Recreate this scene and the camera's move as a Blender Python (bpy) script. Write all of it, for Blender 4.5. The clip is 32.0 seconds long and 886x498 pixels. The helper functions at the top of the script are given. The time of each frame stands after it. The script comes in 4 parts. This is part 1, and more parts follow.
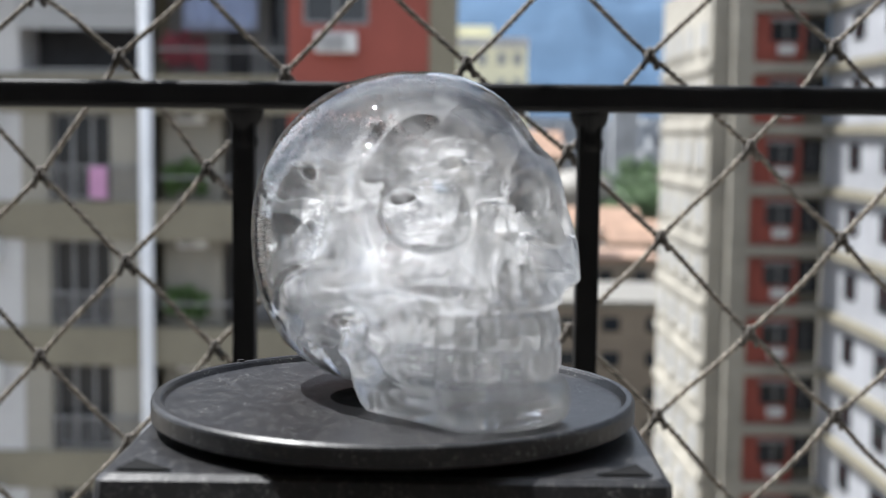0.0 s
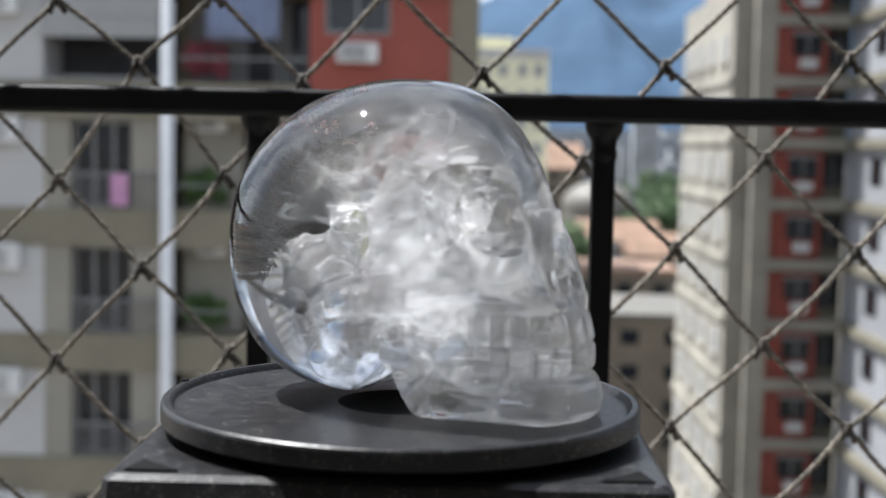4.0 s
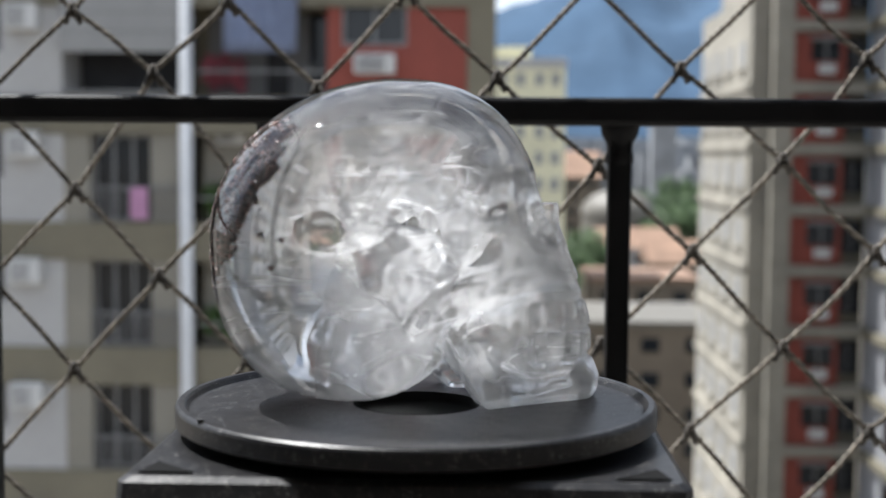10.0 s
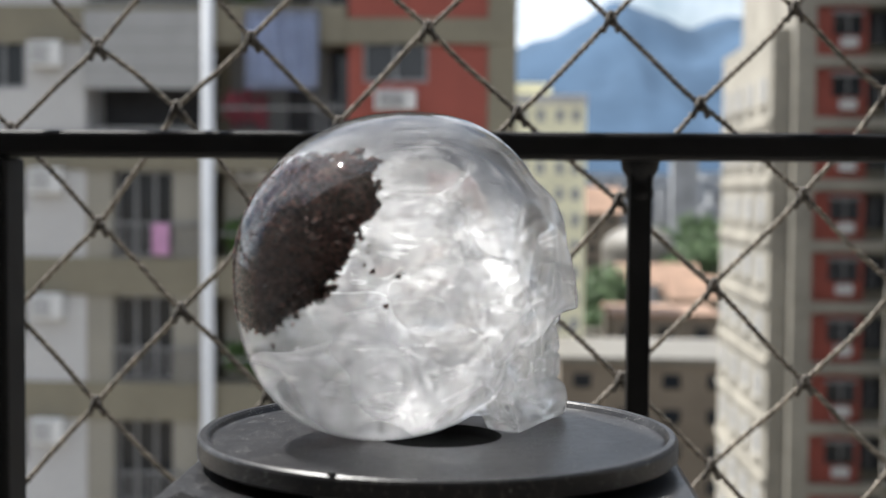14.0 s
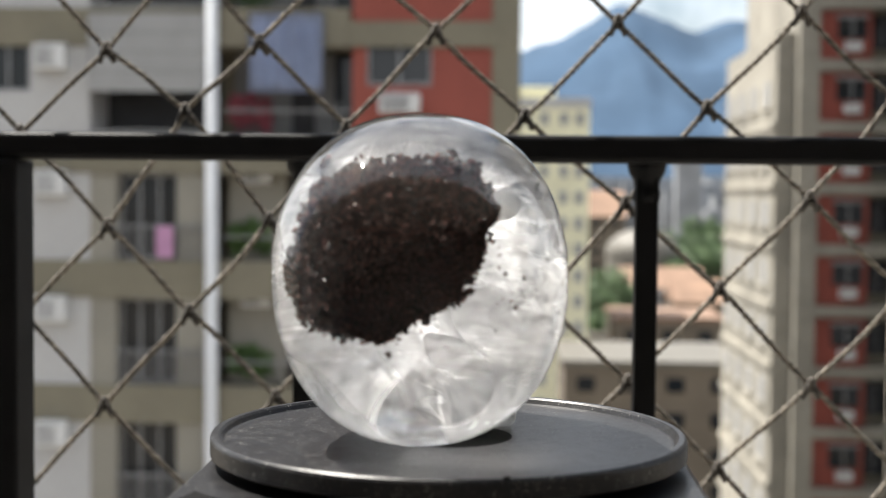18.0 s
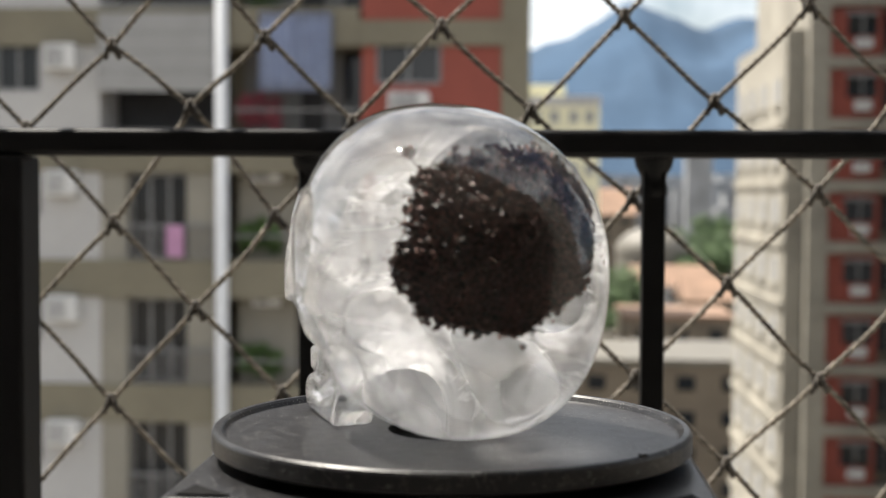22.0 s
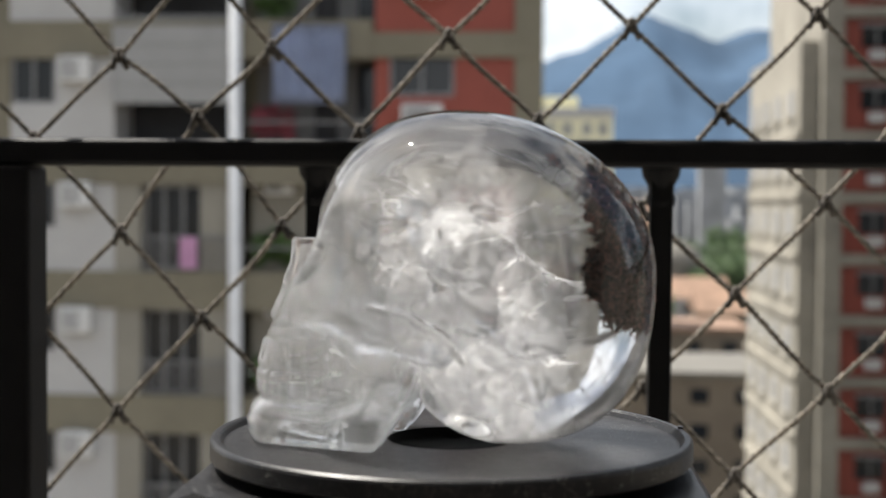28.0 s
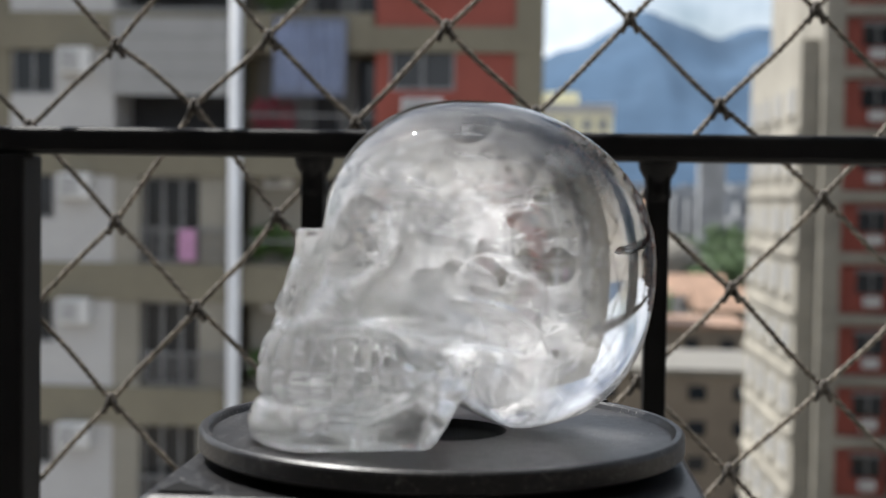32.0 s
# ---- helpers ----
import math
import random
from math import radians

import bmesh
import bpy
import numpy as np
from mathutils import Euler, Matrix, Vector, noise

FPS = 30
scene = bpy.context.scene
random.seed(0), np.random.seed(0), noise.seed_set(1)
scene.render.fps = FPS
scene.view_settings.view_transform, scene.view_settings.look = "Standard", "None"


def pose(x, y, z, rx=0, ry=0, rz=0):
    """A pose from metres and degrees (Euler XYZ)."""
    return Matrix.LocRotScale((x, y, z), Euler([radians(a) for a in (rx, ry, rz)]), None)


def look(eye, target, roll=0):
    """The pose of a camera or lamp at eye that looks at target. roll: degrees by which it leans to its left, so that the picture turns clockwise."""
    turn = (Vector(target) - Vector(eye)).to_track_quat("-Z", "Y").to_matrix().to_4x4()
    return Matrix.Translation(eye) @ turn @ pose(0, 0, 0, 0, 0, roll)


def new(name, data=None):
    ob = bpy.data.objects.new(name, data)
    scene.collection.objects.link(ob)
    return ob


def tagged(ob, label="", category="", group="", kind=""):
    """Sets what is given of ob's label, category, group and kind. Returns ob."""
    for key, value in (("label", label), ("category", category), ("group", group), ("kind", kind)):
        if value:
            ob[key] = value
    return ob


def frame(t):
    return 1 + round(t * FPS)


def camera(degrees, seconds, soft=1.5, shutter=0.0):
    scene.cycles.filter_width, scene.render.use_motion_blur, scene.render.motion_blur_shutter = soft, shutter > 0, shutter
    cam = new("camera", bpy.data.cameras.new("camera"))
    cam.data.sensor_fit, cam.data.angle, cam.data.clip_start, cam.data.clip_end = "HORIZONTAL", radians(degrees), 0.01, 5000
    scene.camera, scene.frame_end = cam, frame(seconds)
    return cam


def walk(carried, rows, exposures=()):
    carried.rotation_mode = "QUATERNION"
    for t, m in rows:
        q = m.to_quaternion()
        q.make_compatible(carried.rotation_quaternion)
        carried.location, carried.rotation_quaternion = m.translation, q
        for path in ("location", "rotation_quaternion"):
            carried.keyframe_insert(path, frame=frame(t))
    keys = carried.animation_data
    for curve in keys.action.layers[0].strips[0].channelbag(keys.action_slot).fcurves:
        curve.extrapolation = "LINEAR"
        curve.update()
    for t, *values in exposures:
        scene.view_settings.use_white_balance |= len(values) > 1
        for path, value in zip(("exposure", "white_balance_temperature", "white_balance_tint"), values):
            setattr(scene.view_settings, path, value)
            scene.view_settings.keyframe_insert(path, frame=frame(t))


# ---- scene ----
# camera: held by hand before a small turntable on a balcony
cam = camera(37.385, 32.0, 0.75)
cam.data.dof.use_dof = True
cam.data.dof.focus_distance = 0.295
cam.data.dof.aperture_fstop = 21.0
PATH = [
    (0, look((0.01018, -0.24362, 0.04812), (0.00479, 0.75254, -0.03923), 0.603)),
    (0.5, look((0.01067, -0.24369, 0.04780), (0.00585, 0.75259, -0.03829), 0.665)),
    (1, look((0.01022, -0.24492, 0.04780), (0.00409, 0.75164, -0.03485), 0.777)),
    (1.5, look((0.01075, -0.24491, 0.04763), (0.00325, 0.75191, -0.03167), 0.784)),
    (2, look((0.01202, -0.24389, 0.04734), (0.00540, 0.75295, -0.03185), 0.788)),
    (2.5, look((0.01131, -0.24428, 0.04720), (0.00250, 0.75247, -0.03293), 0.905)),
    (3, look((0.01113, -0.24529, 0.04753), (-0.00239, 0.75146, -0.03199), 0.889)),
    (3.5, look((0.01221, -0.24530, 0.04753), (-0.00541, 0.75138, -0.03195), 0.978)),
    (5.5, look((0.01218, -0.24554, 0.04644), (-0.01100, 0.75126, -0.03015), 1.417)),
    (6, look((0.01265, -0.24599, 0.04584), (-0.01031, 0.75096, -0.02873), 1.336)),
    (6.5, look((0.01257, -0.24558, 0.04582), (-0.01049, 0.75134, -0.02907), 1.285)),
    (7, look((0.01270, -0.24579, 0.04651), (-0.01144, 0.75108, -0.02875), 1.176)),
    (7.5, look((0.01282, -0.24540, 0.04659), (-0.01394, 0.75147, -0.02779), 1.137)),
    (8, look((0.01297, -0.24610, 0.04702), (-0.01626, 0.75091, -0.02461), 1.072)),
    (8.5, look((0.01335, -0.24510, 0.04671), (-0.02119, 0.75190, -0.02251), 1.017)),
    (9, look((0.01319, -0.24576, 0.04621), (-0.02088, 0.75134, -0.02178), 0.755)),
    (9.5, look((0.01316, -0.24540, 0.04557), (-0.02074, 0.75151, -0.02527), 0.669)),
    (10, look((0.01326, -0.24472, 0.04561), (-0.02163, 0.75208, -0.02640), 0.442)),
    (10.5, look((0.01407, -0.24317, 0.04456), (-0.02305, 0.75336, -0.02993), 0.122)),
    (11, look((0.01479, -0.24414, 0.04493), (-0.01834, 0.75263, -0.02825), 0.200)),
    (11.5, look((0.01492, -0.24383, 0.04483), (-0.01925, 0.75305, -0.02631), 0.253)),
    (12, look((0.01439, -0.24430, 0.04502), (-0.02321, 0.75333, -0.01268), 0.385)),
    (12.5, look((0.01416, -0.24545, 0.04502), (-0.02925, 0.75261, 0.00033), 0.329)),
    (13, look((0.01387, -0.24518, 0.04444), (-0.03295, 0.75272, -0.00028), 0.356)),
    (13.5, look((0.01348, -0.24550, 0.04490), (-0.03532, 0.75232, 0.00059), 0.497)),
    (14, look((0.01323, -0.24616, 0.04512), (-0.03752, 0.75154, 0.00027), 0.425)),
    (14.5, look((0.01346, -0.24574, 0.04465), (-0.03794, 0.75189, -0.00095), 0.413)),
    (16.5, look((0.01059, -0.24905, 0.04563), (-0.04218, 0.74867, 0.00366), 0.694)),
    (17, look((0.01060, -0.24868, 0.04596), (-0.04187, 0.74909, 0.00480), 0.656)),
    (17.5, look((0.01097, -0.24811, 0.04559), (-0.04187, 0.74965, 0.00467), 0.496)),
    (18, look((0.01191, -0.24799, 0.04485), (-0.04165, 0.74968, 0.00247), 0.526)),
    (18.5, look((0.01270, -0.24712, 0.04366), (-0.04155, 0.75048, 0.00067), 0.361)),
    (19, look((0.01267, -0.24748, 0.04418), (-0.04423, 0.75007, 0.00347), 0.288)),
    (19.5, look((0.01265, -0.24850, 0.04514), (-0.04589, 0.74903, 0.00622), 0.312)),
    (20, look((0.01189, -0.24663, 0.04438), (-0.04673, 0.75093, 0.00645), 0.496)),
    (20.5, look((0.01224, -0.24627, 0.04485), (-0.04718, 0.75120, 0.00579), 0.383)),
    (21, look((0.01259, -0.24543, 0.04478), (-0.04785, 0.75190, 0.00382), 0.419)),
    (21.5, look((0.01278, -0.24676, 0.04476), (-0.04839, 0.75051, 0.00333), 0.455)),
    (22, look((0.01323, -0.24636, 0.04356), (-0.04791, 0.75082, 0.00004), 0.331)),
    (22.5, look((0.01314, -0.24689, 0.04344), (-0.04433, 0.75057, 0.00131), 0.617)),
    (23, look((0.01359, -0.24751, 0.04324), (-0.04551, 0.74979, -0.00051), 0.561)),
    (23.5, look((0.01282, -0.24709, 0.04231), (-0.04965, 0.75001, -0.00135), 0.650)),
    (24, look((0.01279, -0.24807, 0.04356), (-0.05325, 0.74877, -0.00065), 0.593)),
    (24.5, look((0.01433, -0.24650, 0.04310), (-0.06249, 0.74962, 0.00020), 0.451)),
    (25, look((0.01397, -0.24536, 0.04093), (-0.06337, 0.75077, -0.00088), 0.334)),
    (25.5, look((0.01469, -0.24495, 0.04063), (-0.06479, 0.75097, -0.00212), 0.265)),
    (27.5, look((0.01552, -0.24491, 0.04307), (-0.05383, 0.75201, 0.00645), 0.408)),
    (28, look((0.01567, -0.24518, 0.04282), (-0.05549, 0.75169, 0.00832), 0.364)),
    (28.5, look((0.01590, -0.24433, 0.04176), (-0.05596, 0.75254, 0.00901), 0.347)),
    (29, look((0.01594, -0.24381, 0.04225), (-0.05564, 0.75307, 0.00900), 0.443)),
    (29.5, look((0.01639, -0.24394, 0.04269), (-0.05515, 0.75293, 0.00916), 0.372)),
    (30, look((0.01656, -0.24342, 0.04219), (-0.05467, 0.75348, 0.00885), 0.574)),
    (30.5, look((0.01598, -0.24426, 0.04192), (-0.05440, 0.75264, 0.00683), 0.772)),
    (31, look((0.01584, -0.24355, 0.04185), (-0.05220, 0.75349, 0.00600), 0.712)),
    (31.5, look((0.01582, -0.24461, 0.04189), (-0.05396, 0.75226, 0.00452), 0.807)),
    (32, look((0.01687, -0.24360, 0.04192), (-0.05347, 0.75318, 0.00335), 0.894)),
]
walk(cam, PATH, [(0, 1.42, 5850, 10), (3, 1.24, 5850, 10), (6, 1.08, 5850, 10), (9, 1.05, 5900, 10), (14, 1.22, 6100, 10), (19, 1.3, 6450, 10), (25, 1.1, 6600, 10), (32, 1.0, 6100, 10)])

# ---------------------------------------------------------------- light
SUN_DIR = Vector((-0.42, 0.20, 0.88)).normalized()
world = bpy.data.worlds.new("world")
scene.world = world
world.use_nodes = True
wn, wl = world.node_tree.nodes, world.node_tree.links
sky = wn.new("ShaderNodeTexSky")
sky.sky_type = "NISHITA"
sky.sun_disc = False
sky.sun_elevation = math.asin(SUN_DIR.z)
sky.sun_rotation = math.atan2(SUN_DIR.x, SUN_DIR.y)
sky.air_density, sky.dust_density = 1.2, 2.0
coord = wn.new("ShaderNodeTexCoord")
puff = wn.new("ShaderNodeTexNoise")
puff.inputs["Scale"].default_value = 3.2
puff.inputs["Detail"].default_value = 7
ramp = wn.new("ShaderNodeValToRGB")
ramp.color_ramp.elements[0].position, ramp.color_ramp.elements[1].position = 0.42, 0.62
cloud = wn.new("ShaderNodeMix")
cloud.data_type = "RGBA"
cloud.inputs[7].default_value = (17.0, 17.2, 17.6, 1)
wl.new(coord.outputs["Generated"], puff.inputs["Vector"])
wl.new(puff.outputs["Fac"], ramp.inputs["Fac"])
wl.new(ramp.outputs["Color"], cloud.inputs[0])
wl.new(sky.outputs["Color"], cloud.inputs[6])
wl.new(cloud.outputs[2], wn["Background"].inputs["Color"])
wn["Background"].inputs["Strength"].default_value = 0.054

sun = new("sun", bpy.data.lights.new("sun", "SUN"))
sun.data.energy, sun.data.angle, sun.data.color = 5.0, radians(0.6), (1.0, 0.94, 0.85)
sun.matrix_world = look(SUN_DIR * 50, (0, 0, 0))


# ---------------------------------------------------------------- materials
def mat(name, color, rough=0.6, metal=0.0, vary=0.12, scale=8.0, fine=60.0, bump=0.0, spec=0.5, island=False, stain=None):
    m = bpy.data.materials.new(name)
    m.use_nodes = True
    n, l = m.node_tree.nodes, m.node_tree.links
    b = n["Principled BSDF"]
    b.inputs["Roughness"].default_value = rough
    b.inputs["Metallic"].default_value = metal
    b.inputs["Specular IOR Level"].default_value = spec
    tc = n.new("ShaderNodeTexCoord")
    big, small = n.new("ShaderNodeTexNoise"), n.new("ShaderNodeTexNoise")
    big.inputs["Scale"].default_value, small.inputs["Scale"].default_value = scale, fine
    big.inputs["Detail"].default_value, small.inputs["Detail"].default_value = 5, 3
    add = n.new("ShaderNodeMath")
    add.operation = "MULTIPLY_ADD"
    add.inputs[1].default_value = 0.35
    l.new(tc.outputs["Object"], big.inputs["Vector"])
    l.new(tc.outputs["Object"], small.inputs["Vector"])
    l.new(small.outputs["Fac"], add.inputs[0])
    l.new(big.outputs["Fac"], add.inputs[2])
    cr = n.new("ShaderNodeValToRGB")
    c = Vector(color)
    cr.color_ramp.elements[0].position, cr.color_ramp.elements[1].position = 0.4, 0.95
    lo = c * (1 - vary * 2) if stain is None else Vector(stain)
    cr.color_ramp.elements[0].color = (*lo, 1)
    cr.color_ramp.elements[1].color = (*[min(1, v * (1 + vary)) for v in c], 1)
    l.new(add.outputs[0], cr.inputs["Fac"])
    l.new(cr.outputs["Color"], b.inputs["Base Color"])
    if bump:
        bp = n.new("ShaderNodeBump")
        bp.inputs["Strength"].default_value = bump
        bp.inputs["Distance"].default_value = 0.3 / fine
        l.new(small.outputs["Fac"], bp.inputs["Height"])
        l.new(bp.outputs["Normal"], b.inputs["Normal"])
    return m


M_IRON = mat("black_iron", (0.0055, 0.0055, 0.006), 0.5, 0.0, 0.25, 60, 900, 0.25, 0.12)
M_CORD = mat("polyester_cord", (0.19, 0.168, 0.138), 0.85, 0, 0.35, 140, 1500, 0.5)
cn, cl = M_CORD.node_tree.nodes, M_CORD.node_tree.links
ply, shade, tone = cn.new("ShaderNodeNewGeometry"), cn.new("ShaderNodeMapRange"), cn.new("ShaderNodeMix")
tone.data_type, tone.blend_type = "RGBA", "MULTIPLY"
tone.inputs[0].default_value = 1.0
shade.inputs[3].default_value, shade.inputs[4].default_value = 0.45, 1.5
cl.new(ply.outputs["Random Per Island"], shade.inputs[0])
cl.new(cn["Color Ramp"].outputs["Color"], tone.inputs[6])
cl.new(shade.outputs[0], tone.inputs[7])
cl.new(tone.outputs[2], cn["Principled BSDF"].inputs["Base Color"])
# same cord, but the knots' shade is put into a darker colour
M_KNOT = mat("shaded_cord_knot", (0.075, 0.066, 0.056), 0.85, 0, 0.3, 120, 1500, 0.5)
M_WALLIN = mat("unseen_bounce_wall", (0.80, 0.79, 0.76), 0.8, 0, 0.04, 2, 90, 0.2)
# darker than the other walls only to dim reflections in the crystal
M_BACKIN = mat("unseen_dimming_wall", (0.30, 0.28, 0.25), 0.8, 0, 0.06, 2, 90, 0.2)
M_FLOORIN = mat("unseen_bounce_floor", (0.58, 0.55, 0.50), 0.55, 0, 0.12, 3, 60, 0.1)
M_BEIGE = mat("beige_plaster", (0.155, 0.140, 0.100), 0.85, 0, 0.12, 0.5, 6, 0.2)
M_PALE = mat("pale_cream_plaster", (0.21, 0.197, 0.163), 0.85, 0, 0.1, 0.5, 6, 0.2)
M_WHITE = mat("white_plaster", (0.36, 0.356, 0.348), 0.8, 0, 0.08, 0.4, 5, 0.2)
M_GREY = mat("grey_plaster", (0.16, 0.16, 0.157), 0.8, 0, 0.1, 0.5, 5, 0.2)
M_RED = mat("red_plaster", (0.215, 0.05, 0.034), 0.8, 0, 0.12, 0.6, 7, 0.2)
M_CREAM = mat("yellow_plaster", (0.66, 0.63, 0.44), 0.8, 0, 0.08, 0.3, 4, 0.1)
M_TOWER = mat("weathered_white_render", (0.285, 0.265, 0.22), 0.85, 0, 0.22, 0.3, 4, 0.2)
M_WING = mat("bluish_white_render", (0.25, 0.255, 0.27), 0.85, 0, 0.15, 0.3, 4, 0.2)
# near-black colour standing for shade inside rooms, doorways and windows
M_ROOM_SHADE = mat("painted_room_shade", (0.03, 0.03, 0.032), 0.8, 0, 0.3, 0.8, 6)
M_FRAME = mat("aluminium_frame", (0.20, 0.20, 0.20), 0.4, 0.4, 0.1, 2, 20)
M_PIPE = mat("white_pvc", (0.55, 0.56, 0.57), 0.5, 0, 0.05, 1, 12)
M_AC = mat("white_enamel", (0.48, 0.48, 0.47), 0.5, 0, 0.06, 2, 20)
M_GRILLE = mat("grey_grille", (0.16, 0.16, 0.16), 0.6, 0, 0.1, 3, 20)
M_BLIND = mat("grey_canvas_blind", (0.25, 0.25, 0.245), 0.8, 0, 0.06, 1, 30, 0.2)
M_BLUE = mat("blue_cloth", (0.32, 0.38, 0.55), 0.85, 0, 0.15, 1.5, 30, 0.2)
M_PINK = mat("pink_cloth", (0.40, 0.21, 0.34), 0.85, 0, 0.12, 2, 30, 0.2)
M_LEAF = mat("leaf_green", (0.07, 0.13, 0.03), 0.6, 0, 0.4, 3, 12)
M_LEAF_FAR = mat("tree_crown", (0.055, 0.10, 0.028), 0.7, 0, 0.4, 0.5, 3)
M_FLOWER = mat("red_foliage", (0.28, 0.06, 0.08), 0.7, 0, 0.4, 3, 12)
M_BARK = mat("bark", (0.12, 0.09, 0.06), 0.9, 0, 0.2, 3, 20)
M_ROOF = mat("clay_tile_roof", (0.21, 0.13, 0.085), 0.85, 0, 0.2, 0.4, 5, 0.3)
M_TAN = mat("tan_concrete", (0.135, 0.11, 0.08), 0.9, 0, 0.15, 0.2, 2, 0.2)
M_TIN = mat("pale_sheet_roof", (0.12, 0.11, 0.09), 0.6, 0, 0.1, 0.2, 2)
M_GROUND = mat("city_ground", (0.17, 0.15, 0.12), 0.95, 0, 0.3, 0.02, 0.3)
# distance haze is painted into the mountain's blue base colour
M_HILL = mat("haze_blue_mountain", (0.050, 0.082, 0.128), 1.0, 0, 0.18, 0.004, 0.03, 0, 0.1)


def glass_mat():
    m = bpy.data.materials.new("window_glass")
    m.use_nodes = True
    b = m.node_tree.nodes["Principled BSDF"]
    b.inputs["Base Color"].default_value = (0.014, 0.016, 0.018, 1)
    b.inputs["Roughness"].default_value = 0.08
    b.inputs["Specular IOR Level"].default_value = 0.3
    return m


M_GLASS = glass_mat()


def plastic_mat():
    """Black moulded plastic with dust and hair-thin scratches."""
    m = bpy.data.materials.new("dusty_black_plastic")
    m.use_nodes = True
    n, l = m.node_tree.nodes, m.node_tree.links
    b = n["Principled BSDF"]
    b.inputs["Specular IOR Level"].default_value = 0.28
    tc = n.new("ShaderNodeTexCoord")
    big, mid, dust = (n.new("ShaderNodeTexNoise") for _ in range(3))
    for node, s, d in ((big, 45, 5), (mid, 420, 6), (dust, 2600, 2)):
        node.inputs["Scale"].default_value, node.inputs["Detail"].default_value = s, d
        l.new(tc.outputs["Object"], node.inputs["Vector"])
    haze = n.new("ShaderNodeMapRange")
    haze.inputs[1].default_value, haze.inputs[2].default_value = 0.35, 0.75
    haze.inputs[3].default_value, haze.inputs[4].default_value = 0.0, 0.012
    l.new(big.outputs["Fac"], haze.inputs[0])
    speck = n.new("ShaderNodeMapRange")
    speck.inputs[1].default_value, speck.inputs[2].default_value = 0.60, 0.72
    l.new(dust.outputs["Fac"], speck.inputs[0])
    patch = n.new("ShaderNodeMapRange")
    patch.inputs[1].default_value, patch.inputs[2].default_value = 0.42, 0.62
    l.new(mid.outputs["Fac"], patch.inputs[0])
    mul = n.new("ShaderNodeMath")
    mul.operation = "MULTIPLY"
    l.new(speck.outputs[0], mul.inputs[0])
    l.new(patch.outputs[0], mul.inputs[1])
    tot = n.new("ShaderNodeMath")
    tot.operation = "MULTIPLY_ADD"
    tot.use_clamp = True
    tot.inputs[1].default_value = 0.9
    l.new(mul.outputs[0], tot.inputs[0])
    l.new(haze.outputs[0], tot.inputs[2])
    mix = n.new("ShaderNodeMix")
    mix.data_type = "RGBA"
    mix.inputs[6].default_value, mix.inputs[7].default_value = (0.008, 0.008, 0.009, 1), (0.27, 0.265, 0.25, 1)
    l.new(tot.outputs[0], mix.inputs[0])
    l.new(mix.outputs[2], b.inputs["Base Color"])
    rr = n.new("ShaderNodeMapRange")
    rr.inputs[3].default_value, rr.inputs[4].default_value = 0.30, 0.46
    l.new(mid.outputs["Fac"], rr.inputs[0])
    l.new(rr.outputs[0], b.inputs["Roughness"])
    bp = n.new("ShaderNodeBump")
    bp.inputs["Strength"].default_value, bp.inputs["Distance"].default_value = 0.15, 0.0004
    l.new(mid.outputs["Fac"], bp.inputs["Height"])
    l.new(bp.outputs["Normal"], b.inputs["Normal"])
    return m


M_PLASTIC = plastic_mat()
# near-black for sunken places, their shade put into the colour
M_PIT = mat("recess_shade_black", (0.004, 0.004, 0.004), 0.8, 0, 0.2, 50, 400, 0, 0.1)


